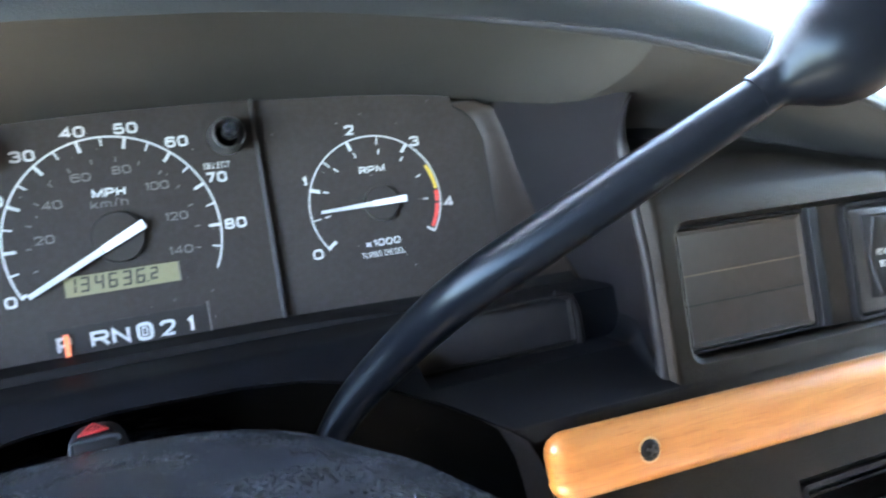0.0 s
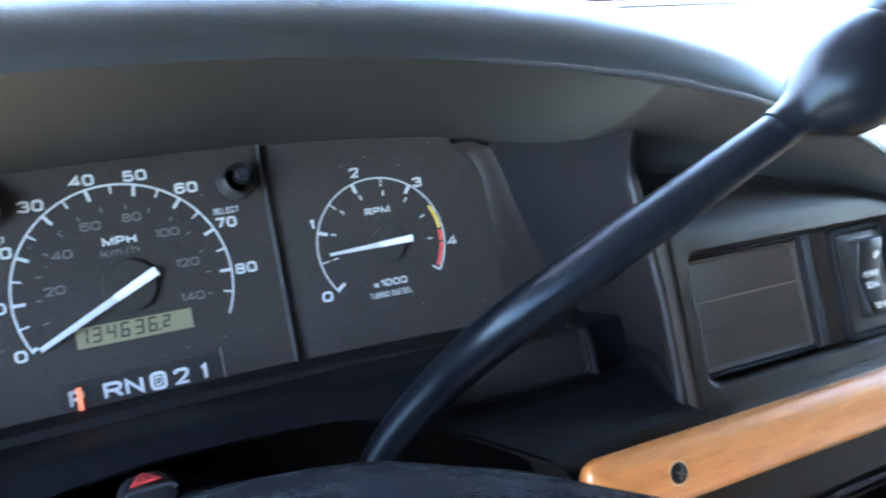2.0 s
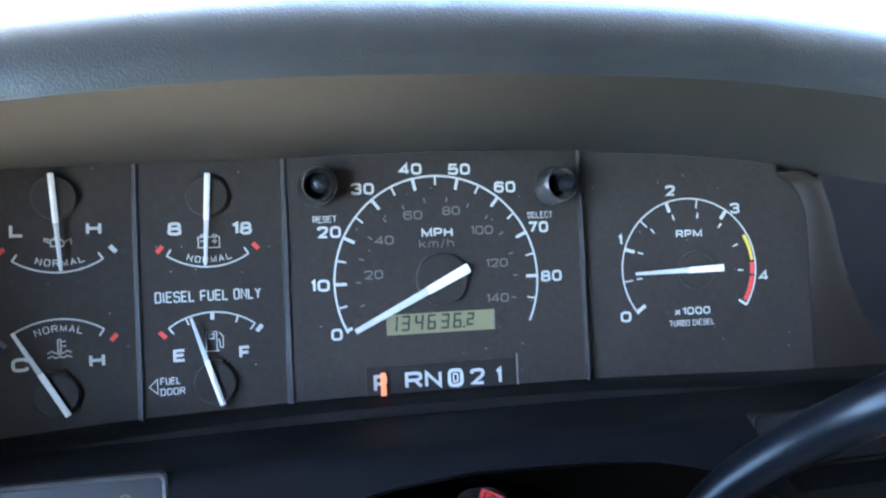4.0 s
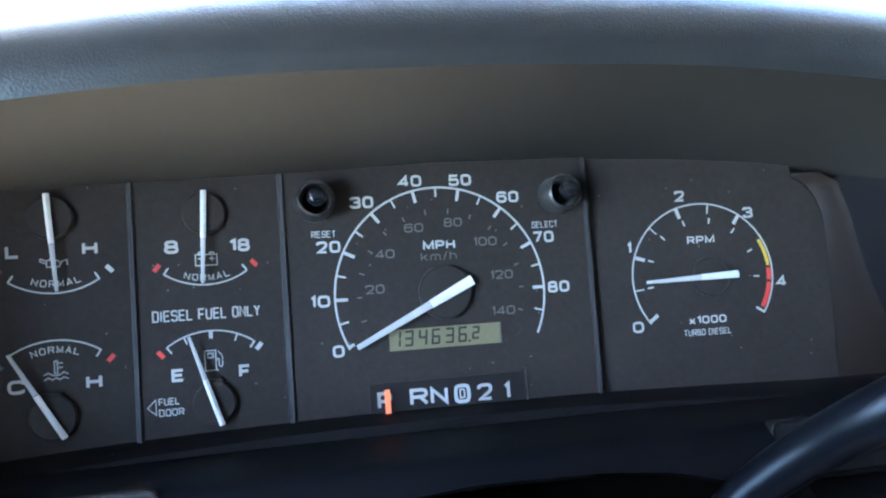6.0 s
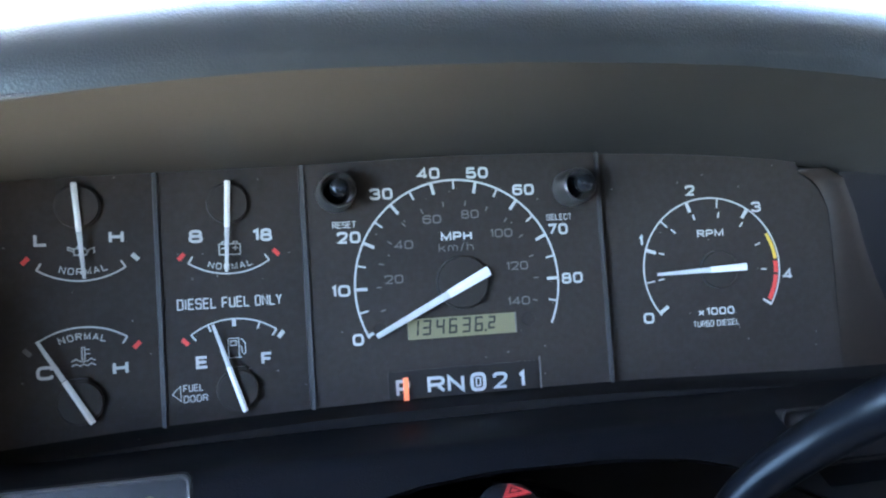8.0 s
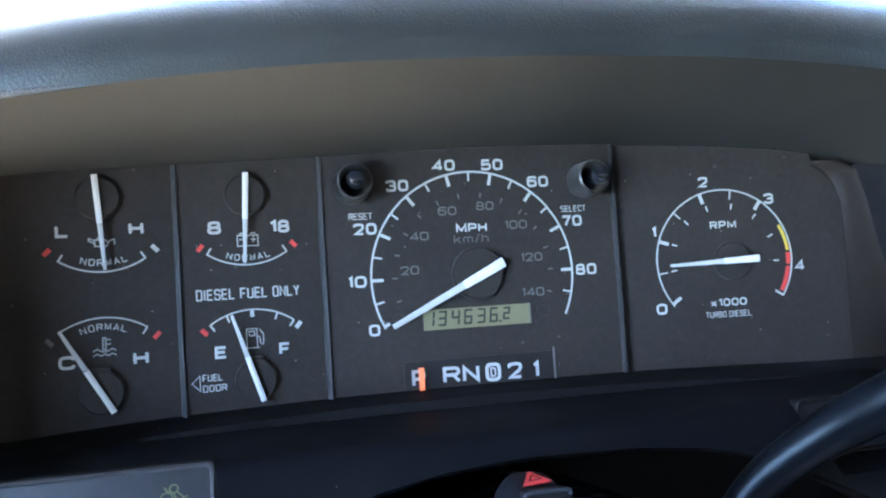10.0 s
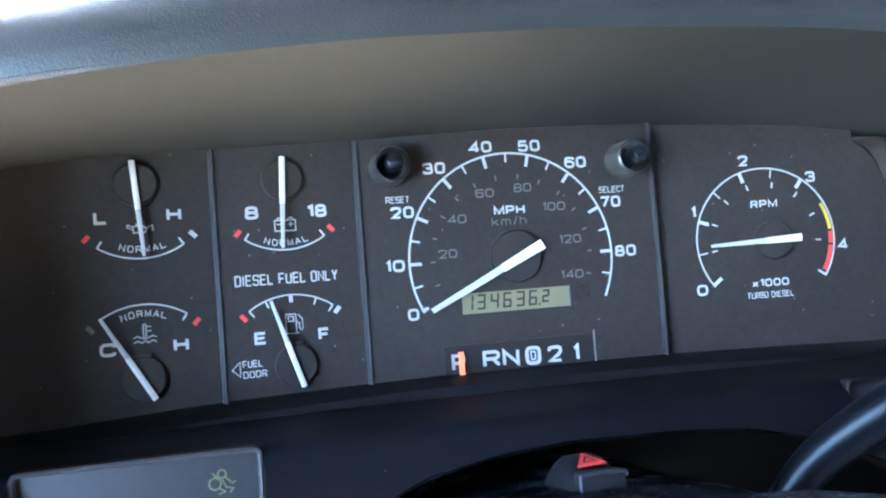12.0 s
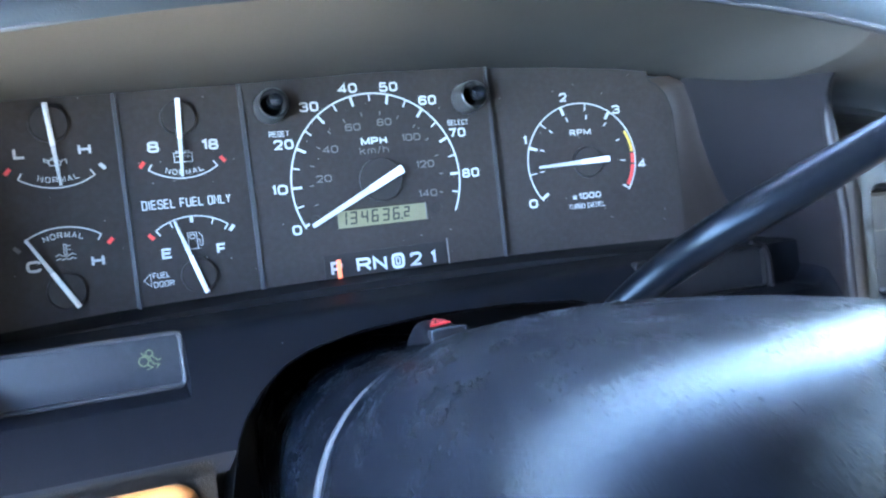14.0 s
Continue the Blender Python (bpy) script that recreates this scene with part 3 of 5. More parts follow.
# small gauges
def small_gauge(p, u, z, down, half, marks, ang, ticks=(), du=0.0):
    """One of the four quarter gauges. down: the scale hangs below its hub."""
    par = FACES[p]
    mid = -90 if down else 90
    put("scale_arc", ring_bm(0.0341, 0.0348, mid - half, mid + half, 30), p, u, z, PRINT, par)
    for s in (-1, 1):
        put("end_tick", tick_bm(mid + s * half, 0.0308, 0.0346, 0.0008), p, u, z, PRINT, par, 0.0004)
    for a, mt in marks:
        put("mark", tick_bm(a, 0.0318, 0.0358, 0.0021), p, u, z, mt, par, 0.0004)
    for a, w in ticks:
        put("tick", tick_bm(a, 0.0308, 0.0346, w), p, u, z, PRINT, par, 0.0004)
    sg = -1 if down else 1
    u += du
    put("hub", disc_bm(0.0100, 0.0035), p, u + 0.0003, z - sg * 0.0001, HUB, par, 0.0, smooth=True)
    put("hub_bridge", box(-0.004, 0.004, -0.003, 0, 0.004, 0.0112), p, u + 0.0003, z - sg * 0.0001, HUB, par, 0.0) if not down else None
    needle(par, p, u, z, ang, 0.0338, 0.0108, 0.0027, 0.0025, 0.0014, 0.005, 0.36)


small_gauge("o", -0.0337, 0.0463, True, 33.5, ((-134, PRINT_RED), (-46, PRINT)), -86.0, du=-0.0012)
small_gauge("v", -0.0376, 0.0463, True, 34, ((-131.5, PRINT_RED), (-47.5, PRINT_RED)), -93.0)
small_gauge("o", -0.0343, -0.0440, False, 33.5, ((133.5, PRINT_DIM), (46.5, PRINT_RED)), 119.5, du=-0.0022)
small_gauge("v", -0.0368, -0.0448, False, 36, ((133, PRINT_RED), (48.5, PRINT)), 107.5, ((90, 0.0018), (111, 0.0008), (69, 0.0008)))
for p, s, u, z, w, h in (("o", "L", -0.0505, 0.0314, 0.0059, 0.0060), ("o", "H", -0.0183, 0.0318, 0.0066, 0.0061), ("o", "C", -0.0507, -0.0292, 0.0070, 0.0062), ("o", "H", -0.0187, -0.0297, 0.0068, 0.0063),
                         ("v", "8", -0.0529, 0.0307, 0.0066, 0.0064), ("v", "18", -0.0213, 0.0303, 0.0100, 0.0063), ("v", "E", -0.0526, -0.0303, 0.0058, 0.0060), ("v", "F", -0.0218, -0.0309, 0.0056, 0.0062)):
    letters(FACES[p], p, s, u, z, w, h, name="gauge_letter", bold=0.05)
letters(FACES["v"], "v", "DIESEL FUEL ONLY", -0.038, -0.0021, 0.0500, 0.0054, bold=0.004)
letters(FACES["v"], "v", "FUEL", -0.0571, -0.0421, 0.0095, 0.0034, bold=0.01)
letters(FACES["v"], "v", "DOOR", -0.0562, -0.0472, 0.0113, 0.0034, bold=0.01)


def arc_word(p, s, u, z, r, mid, step, h, w, flip):
    """A word set along an arc, letter by letter."""
    n = len(s)
    for i, ch in enumerate(s):
        a = mid + (i - (n - 1) / 2) * step * (1 if flip else -1)
        b = text_bm(ch, w, h, 0.01)
        turn = -(a + 90) if flip else -(a - 90)
        b.transform(Matrix.Translation((r * math.cos(radians(a)), 0, r * math.sin(radians(a)))) @ Matrix.Rotation(radians(turn), 4, "Y"))
        put("letter", b, p, u, z, PRINT, FACES[p], 0.0004)


arc_word("o", "NORMAL", -0.0337, 0.0463, 0.0302, -88.5, 6.9, 0.0032, 0.0027, True)
arc_word("v", "NORMAL", -0.0376, 0.0463, 0.0310, -89, 6.9, 0.0032, 0.0027, True)
arc_word("o", "NORMAL", -0.0343, -0.0440, 0.0302, 90, 6.9, 0.0032, 0.0027, False)


def outline_bm(pts, w, closed=True):
    """A thin printed line through points of the x, z plane."""
    bm = bmesh.new()
    seq = list(zip(pts, pts[1:] + pts[:1])) if closed else list(zip(pts, pts[1:]))
    for (ax, az), (bx, bz) in seq:
        dx, dz = bx - ax, bz - az
        ln = math.hypot(dx, dz) or 1e-6
        nx, nz = -dz / ln * w / 2, dx / ln * w / 2
        ex, ez = dx / ln * w / 2, dz / ln * w / 2
        q = [(ax - ex + nx, az - ez + nz), (bx + ex + nx, bz + ez + nz), (bx + ex - nx, bz + ez - nz), (ax - ex - nx, az - ez - nz)]
        vs = [bm.verts.new((x, -0.0001, z)) for x, z in q]
        bm.faces.new(vs)
    return bm


def add_lines(groups, w):
    bm = bmesh.new()
    for pts, closed in groups:
        o = outline_bm(pts, w, closed)
        me = bpy.data.meshes.new("tmp")
        o.to_mesh(me)
        o.free()
        bm.from_mesh(me)
        bpy.data.meshes.remove(me)
    return bm


mm = 0.001
put("fuel_door_arrow", add_lines([([(-2 * mm, 0), (1.8 * mm, 3.6 * mm), (1.8 * mm, -3.6 * mm)], True)], 0.0004), "v", -0.0648, -0.0444, PRINT, FACES["v"])
put("battery_symbol", add_lines([([(-5 * mm, -2.8 * mm), (5 * mm, -2.8 * mm), (5 * mm, 2.4 * mm), (-5 * mm, 2.4 * mm)], True), ([(-3.6 * mm, 2.6 * mm), (-3.6 * mm, 3.5 * mm), (-1.8 * mm, 3.5 * mm), (-1.8 * mm, 2.6 * mm)], False),
                                 ([(1.8 * mm, 2.6 * mm), (1.8 * mm, 3.5 * mm), (3.6 * mm, 3.5 * mm), (3.6 * mm, 2.6 * mm)], False), ([(1.6 * mm, 0.4 * mm), (3.8 * mm, 0.4 * mm)], False), ([(2.7 * mm, -0.7 * mm), (2.7 * mm, 1.5 * mm)], False),
                                 ([(-3.8 * mm, 0.4 * mm), (-1.8 * mm, 0.4 * mm)], False)], 0.0005), "v", -0.0371, 0.0240, PRINT, FACES["v"])
put("pump_symbol", add_lines([([(-3.8 * mm, -4.8 * mm), (-3.8 * mm, 4.6 * mm), (1.2 * mm, 4.6 * mm), (1.2 * mm, -4.8 * mm)], True), ([(-2.6 * mm, 1.2 * mm), (-2.6 * mm, 3.4 * mm), (0, 3.4 * mm), (0, 1.2 * mm)], True),
                              ([(1.4 * mm, 0.6 * mm), (2.6 * mm, 0.4 * mm), (2.6 * mm, -2.6 * mm), (3.6 * mm, -3.4 * mm), (4.3 * mm, -2.4 * mm), (4.2 * mm, 2.0 * mm), (2.4 * mm, 4.2 * mm)], False), ([(-4.6 * mm, -4.8 * mm), (2.2 * mm, -4.8 * mm)], False)], 0.0004), "v", -0.0362, -0.0245, PRINT, FACES["v"])
put("oil_can_symbol", add_lines([([(-3 * mm, -1.8 * mm), (2.2 * mm, -1.8 * mm), (3.4 * mm, 0.6 * mm), (5.6 * mm, 1.4 * mm)], False), ([(-3 * mm, -1.8 * mm), (-3 * mm, 1.2 * mm), (1.4 * mm, 1.2 * mm), (3 * mm, -0.2 * mm)], False),
                                 ([(-3 * mm, 0.8 * mm), (-5.4 * mm, 2.0 * mm), (-5.6 * mm, 0.8 * mm), (-3 * mm, -0.4 * mm)], False), ([(-1.6 * mm, 1.2 * mm), (-1.6 * mm, 2.2 * mm), (0.4 * mm, 2.2 * mm)], False), ([(5.6 * mm, 0.6 * mm), (5.6 * mm, -0.8 * mm)], False)], 0.0006), "o", -0.0337, 0.0257, PRINT_MID, FACES["o"])
put("coolant_symbol", add_lines([([(-0.6 * mm, -1.2 * mm), (-0.6 * mm, 4.4 * mm), (0.6 * mm, 4.4 * mm), (0.6 * mm, -1.2 * mm)], True), ([(0.8 * mm, 3.4 * mm), (2.6 * mm, 3.4 * mm)], False), ([(0.8 * mm, 1.4 * mm), (2.6 * mm, 1.4 * mm)], False),
                                 ([(-4.8 * mm, -1.6 * mm), (-3.2 * mm, -0.8 * mm), (-1.6 * mm, -1.8 * mm), (0, -2.2 * mm), (1.6 * mm, -1.8 * mm), (3.2 * mm, -0.8 * mm), (4.8 * mm, -1.6 * mm)], False),
                                 ([(-4.8 * mm, -3.8 * mm), (-3.2 * mm, -3.0 * mm), (-1.6 * mm, -4.0 * mm), (0, -3.2 * mm), (1.6 * mm, -4.0 * mm), (3.2 * mm, -3.0 * mm), (4.8 * mm, -3.8 * mm)], False)], 0.0006), "o", -0.0344, -0.0233, PRINT_MID, FACES["o"])

secs = []
for k in range(61):
    x = -0.262 + 0.524 * k / 60
    yb = lerp_table(((-0.262, -0.020), (XO, YO), (XV, 0.0), (XT, 0.0), (0.262, -0.0180)), x)
    up = max(-0.003, 0.0033 - 0.0052 * ((x + 0.01) / 0.19) ** 2)
    secs.append([(x, yb - 0.0002, 0.6908 + 0.5 * up), (x, yb - 0.0025, 0.6890 + 0.8 * up), (x, yb - 0.0070, 0.6872 + up), (x, yb - 0.0140, 0.6860 + up), (x, yb - 0.0165, 0.6853 + up), (x, yb - 0.0175, 0.6830)])
part("lower_rim", loft(secs, False), RIM, cluster, "dull rim below the gauge faces")

# ---- dashboard ----
dash = thing("dashboard", "black grained vinyl dashboard with a hooded instrument binnacle", "dashboard", (0, 0, 0.5))


# the hood's front lip, top and back, from the middle down the right end: x from the middle, y, z
CREASE = smooth_path([(0.0, -0.165, 0.8195), (0.08, -0.165, 0.8165), (0.16, -0.165, 0.808), (0.24, -0.165, 0.795), (0.30, -0.165, 0.780), (0.355, -0.163, 0.764), (0.400, -0.158, 0.750), (0.437, -0.151, 0.731), (0.463, -0.1445, 0.702), (0.474, -0.1422, 0.66), (0.478, -0.1422, 0.61), (0.471, -0.1422, 0.56), (0.464, -0.1422, 0.49)], 5)
APEX = smooth_path([(0.0, -0.080, 0.875), (0.08, -0.080, 0.873), (0.16, -0.081, 0.867), (0.24, -0.084, 0.854), (0.315, -0.090, 0.833), (0.375, -0.100, 0.804), (0.425, -0.112, 0.777), (0.465, -0.122, 0.750), (0.484, -0.126, 0.716), (0.494, -0.126, 0.67), (0.496, -0.126, 0.61), (0.489, -0.126, 0.56), (0.482, -0.126, 0.49)], 5)
BACK = smooth_path([(0.0, 0.16, 0.87), (0.09, 0.16, 0.868), (0.18, 0.16, 0.86), (0.27, 0.15, 0.840), (0.35, 0.13, 0.81), (0.41, 0.10, 0.775), (0.455, 0.06, 0.745), (0.485, 0.02, 0.72), (0.500, 0.0, 0.69), (0.510, -0.02, 0.65), (0.512, -0.03, 0.60), (0.505, -0.03, 0.55), (0.498, -0.03, 0.49)], 5)


NOSE = 9.0                                  # the front bulges out over the lip


def hood_section(c, a, b, n=22):
    """From the lip over the rounded top and back."""
    c, a, b = Vector(c), Vector(a), Vector(b)
    pts = []
    for k in range(n + 1):
        g = radians(-NOSE) + (math.pi / 2 + radians(NOSE)) * k / n
        low = math.sin(radians(NOSE))
        y = a.y + (c.y - a.y) * math.cos(g) / math.cos(radians(NOSE))
        s = (math.sin(g) + low) / (1 + low)
        pts.append(Vector((c.x + (a.x - c.x) * s, y, c.z + (a.z - c.z) * s)))
    top = pts[-1]
    for k in range(1, 7):
        f = k / 6
        q = top.lerp(b, f)
        q.z += 0.035 * math.sin(math.pi * f) * (1 if abs(b.y) > 0.05 else 0.3)
        pts.append(q)
    return pts


def lift(dx):
    """The right half of the hood stands a little higher."""
    return lerp_table(((0.0, 0.0), (0.08, 0.002), (0.16, 0.0035), (0.24, 0.0045), (0.30, 0.005), (0.36, 0.004), (0.42, 0.0015), (0.46, 0.0)), dx)


def mirrored(p, side, drop=0.0):
    """A station on one side; the left end of the hood runs down a little sooner."""
    return (XC + side * p[0], p[1], p[2] - (drop * p[0] * p[0] if side < 0 else 0.0) + (lift(p[0]) if side > 0 else 0.0))


secs = []
N = len(CREASE)
for i in range(N - 1, 0, -1):
    secs.append(hood_section(mirrored(CREASE[i], -1), mirrored(APEX[i], -1, 0.25), mirrored(BACK[i], -1, 0.25)))
for i in range(N):
    secs.append(hood_section(mirrored(CREASE[i], 1), mirrored(APEX[i], 1), mirrored(BACK[i], 1)))
END = len(secs) - (N - 38)                   # past this the hood takes a darker, less glossy material
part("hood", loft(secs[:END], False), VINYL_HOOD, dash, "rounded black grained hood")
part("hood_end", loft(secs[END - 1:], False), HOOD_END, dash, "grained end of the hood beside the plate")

# paler bead for the crease's highlight, thicker where that shows towards the ends
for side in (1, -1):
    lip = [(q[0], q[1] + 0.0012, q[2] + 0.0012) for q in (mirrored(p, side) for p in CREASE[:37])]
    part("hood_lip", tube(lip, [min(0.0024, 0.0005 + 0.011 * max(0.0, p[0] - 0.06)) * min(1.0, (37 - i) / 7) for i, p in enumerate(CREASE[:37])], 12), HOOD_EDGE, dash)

# the lip of the dash pad behind the hood
secs = []
for k in range(61):
    dx = -0.36 + 0.72 * k / 60
    za = float(np.interp(abs(dx), [p[0] for p in APEX], [p[2] for p in APEX]))
    zt = za + 0.0425 - 0.06 * dx * dx - (0.25 * dx * dx if dx < 0 else 0)
    x = XC + dx
    secs.append([(x, 0.024, zt - 0.03), (x, 0.024, zt - 0.003), (x, 0.026, zt - 0.0008), (x, 0.030, zt), (x, 0.040, zt - 0.0005), (x, 0.10, zt - 0.01), (x, 0.16, zt - 0.035)])
part("pad_lip", loft(secs, False), VINYL_HOOD, dash, "thin lip of the pad behind the hood")

# ceiling of the recess: from the lip back to the gauges, and over the tops of the recess walls
TOP_EDGE = ((-0.24, 0.8090), (-0.20, 0.8107), (-0.149, 0.8123), (-0.079, 0.8150), (0.0026, 0.8184), (0.082, 0.8183), (0.136, 0.8155), (0.186, 0.8114), (0.223, 0.8064))


def lip_at(dx, side):
    xs_ = [p[0] for p in CREASE[:46]]
    return Vector((dx, float(np.interp(dx, xs_, [p[1] for p in CREASE[:46]])), float(np.interp(dx, xs_, [p[2] for p in CREASE[:46]])) + (lift(dx) if side > 0 else 0.0)))


STEPS = (0, 0.02, 0.06, 0.14, 0.25, 0.4, 0.55, 0.7, 0.85, 0.95, 1.0)


def sag(dx):
    """The ceiling comes down towards the recess walls."""
    return lerp_table(((0.16, 0.0), (0.19, 0.0015), (0.215, 0.0050), (0.240, 0.0120), (0.2535, 0.0140), (0.27, 0.0120), (0.30, 0.0040), (0.33, 0.0)), dx)


def soffit_row(dx, end, side):
    c, e = lip_at(dx, side), Vector(end)
    row = []
    for f in STEPS:
        q = c.lerp(e, f)
        q.z -= sag(dx) * math.sin(math.pi * f ** 0.7)
        row.append((XC + side * q.x, q.y, q.z))
    return row


def soffit_end(dx, side):
    """Where the ceiling meets the gauges, and the line carried on past the walls."""
    return Vector((dx, 0.005, lerp_table(TOP_EDGE, XC + side * dx) - 0.45 * max(0.0, dx - 0.238)))


def plate_edge(dx):
    """The height at which a side plate turns back under the hood."""
    return lerp_table(((0.249, 0.760), (0.279, 0.7590), (0.318, 0.7545), (0.36, 0.7475), (0.405, 0.7370), (0.44, 0.7260), (0.458, 0.7170), (0.478, 0.7000)), dx)


def plate_y(x, z):
    dx = abs(x - XC)
    y = -0.142 + (0.45 * (z - 0.722) if z > 0.722 else 0.0)
    over = z - plate_edge(dx) + 0.016
    if over > 0:
        y += 0.024 * min(1.3, over / 0.016) ** 2 * lerp_table(((0.43, 1.0), (0.465, 0.35)), dx)
    if dx > 0.474:
        y += (dx - 0.474) ** 2 * 40
    if dx < 0.258:
        y += (0.258 - dx) ** 2 * 180
    return y


def hollow_row(f, side):
    """Over a side plate: back under the hood along the ceiling, then down to the plate's upper edge."""
    dx = 0.2535 + 0.2115 * f
    px = 0.2535 + 0.2165 * f
    c, far = lip_at(dx, side), soffit_end(dx, side)
    ez = plate_edge(px) + 0.002
    e = Vector((px, plate_y(XC + px, ez) + 0.001, ez))
    reach = 0.42 - 0.16 * f
    row = []
    for t in (0, 0.05, 0.2, 0.4, 0.6, 0.8, 1.0):
        q = c.lerp(far, reach * t)
        q.z = max(q.z - sag(dx) * math.sin(math.pi * (reach * t) ** 0.7), c.z + (e.z + 0.004 - c.z) * t)
        row.append(q)
    back = row.pop()
    for t in (0.0, 0.2, 0.4, 0.6, 0.8, 1.0):
        deep = Vector((back.x, back.y + 0.030 - 0.015 * f, 0.5 * (back.z + e.z)))
        row.append((1 - t) ** 2 * back + 2 * t * (1 - t) * deep + t * t * e)
    return [(XC + side * q.x, q.y, q.z) for q in row]


secs = []
for side in (-1, 1):
    rows = []
    for k in range(37):
        dx = 0.2540 * k / 36
        rows.append(soffit_row(dx, soffit_end(dx, side), side))
    secs += rows[::-1] if side < 0 else rows[1:]
    part("hood_return", loft([hollow_row(k / 36, side) for k in range(37)], False), RETURN, dash, "hollow under the end of the hood, its shade put into the colour")
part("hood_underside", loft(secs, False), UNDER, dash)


# side plates with a pocket
def plate_outer(a, cx, cz, x0, x1, z0, z1):
    dx, dz = math.cos(a), math.sin(a)
    t = min(((x1 if dx > 0 else x0) - cx) / dx if abs(dx) > 1e-9 else 9, ((z1 if dz > 0 else z0) - cz) / dz if abs(dz) > 1e-9 else 9)
    return cx + dx * t, cz + dz * t


SLANT = 0.0195                               # pocket, strip and vent run down a little outwards


def slanted(bm, on=True):
    for v in bm.verts if on else ():
        v.co.z -= SLANT * (v.co.x - 0.33)
    return bm


def side_plate(side):
    x0, x1, z0, z1 = 0.2505, 0.478, 0.6300, 0.761
    hx0, hx1, hz0, hz1 = 0.2655, 0.4320, 0.6400, 0.7115
    hole = []
    for cx, cz, a0 in ((hx1 - 0.008, hz0 + 0.008, -90), (hx1 - 0.008, hz1 - 0.008, 0), (hx0 + 0.008, hz1 - 0.008, 90), (hx0 + 0.008, hz0 + 0.008, 180)):
        for k in range(7):
            a = radians(a0 + 15 * k)
            hx, hz = cx + 0.008 * math.cos(a), cz + 0.008 * math.sin(a)
            hole.append((hx, hz - SLANT * (hx - 0.345)))
    dense = []
    for (ax, az), (bx, bz) in zip(hole, hole[1:] + hole[:1]):
        m = max(1, int(math.hypot(bx - ax, bz - az) / 0.006))
        dense += [(ax + (bx - ax) * k / m, az + (bz - az) * k / m) for k in range(m)]
    cx, cz = (hx0 + hx1) / 2, (hz0 + hz1) / 2
    loops = []
    for inset, dep in ((0.004, 0.016), (0.0035, 0.006), (0.002, 0.002), (0.0, 0.0)):
        loops.append([(XC + side * (cx + (x - cx) * (1 - inset / 0.083)), -0.142 + dep, cz + (z - cz) * (1 - inset / 0.039)) for x, z in dense])
    for f in (0.10, 0.22, 0.34, 0.45, 0.54, 0.62, 0.69, 0.75, 0.81, 0.86, 0.91, 0.96, 1.0):
        lp = []
        for x, z in dense:
            ox, oz = plate_outer(math.atan2(z - cz, x - cx), cx, cz, x0, x1, z0, z1)
            px = x + (ox - x) * f
            pz = z + (min(oz, plate_edge(px) + 0.003) - z) * f
            lp.append((XC + side * px, plate_y(XC + side * px, pz), pz))
        loops.append(lp)
    return loft(loops)


for side in (1, -1):
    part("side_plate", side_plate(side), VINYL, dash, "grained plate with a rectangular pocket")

# side walls of the recess, with the rounded edge of the gauge lens at their back


def wall_near(z):
    """The wall's front corner: from the middle, y."""
    return (lerp_table(((0.628, 0.249), (0.650, 0.2505), (0.690, 0.2505), (0.714, 0.2495), (0.741, 0.2485), (0.757, 0.2490), (0.767, 0.2522), (0.776, 0.2590), (0.785, 0.2665), (0.798, 0.2760)), z),
            lerp_table(((0.70, -0.1360), (0.741, -0.133), (0.757, -0.131), (0.767, -0.129), (0.777, -0.126)), z))


for side in (1, -1):
    secs = []
    for k in range(29):
        g = k / 24
        zn, zf = 0.628 + 0.1311 * g, 0.628 + 0.1479 * g
        nx, ny = wall_near(zn)
        near, far = Vector((nx, ny, zn)), Vector((lerp_table(LENS, min(zf, 0.7965)), -0.016, zf))
        secs.append([(XC + side * q.x, q.y, q.z) for q in (near.lerp(far, f) for f in (0.0, 0.02, 0.06, 0.25, 0.5, 0.75, 1))])
    part("recess_wall", loft(secs, False), SIDE, dash)
    bead = []
    for k in range(33):
        z = 0.632 + (0.7805 - 0.632) * k / 32
        nx, ny = wall_near(z)
        bead.append((XC + side * (nx + 0.0030), ny + 0.0016, z))
    part("wall_edge", tube(bead, [0.0036] * 26 + [0.0034, 0.0031, 0.0028, 0.0024, 0.0019, 0.0014, 0.0009], 14), SIDE, dash, "rounded edge of the recess wall")
    zs = [(0.682 + (0.8030 - 0.682) * math.sin(math.pi / 2 * k / 40)) for k in range(41)]
    band = []
    for z in zs:
        xo, xb = lerp_table(LENS, z), lerp_table(LENS_BACK, z * 0.997 + 0.0015)
        yb = face_y(xb) - 0.0006
        band.append([(XC + side * (xb + (xo - xb) * f), yb - (0.0175 + yb) * f ** 0.7, z) for f in (0.0, 0.15, 0.4, 0.7, 0.9)] + [(XC + side * (xo + 0.0006), -0.0186, z), (XC + side * (xo + 0.0020), -0.0180, z)])
    part("lens_side", loft(band, False), LIP, dash, "brownish side of the gauge lens")

part("lens_surround", box(0.165, 0.262, 0.0085, 0.0115, 0.684, 0.835), SIDE, dash)
part("lens_surround", box(-0.292, -0.175, 0.0085, 0.0115, 0.684, 0.835), SIDE, dash)

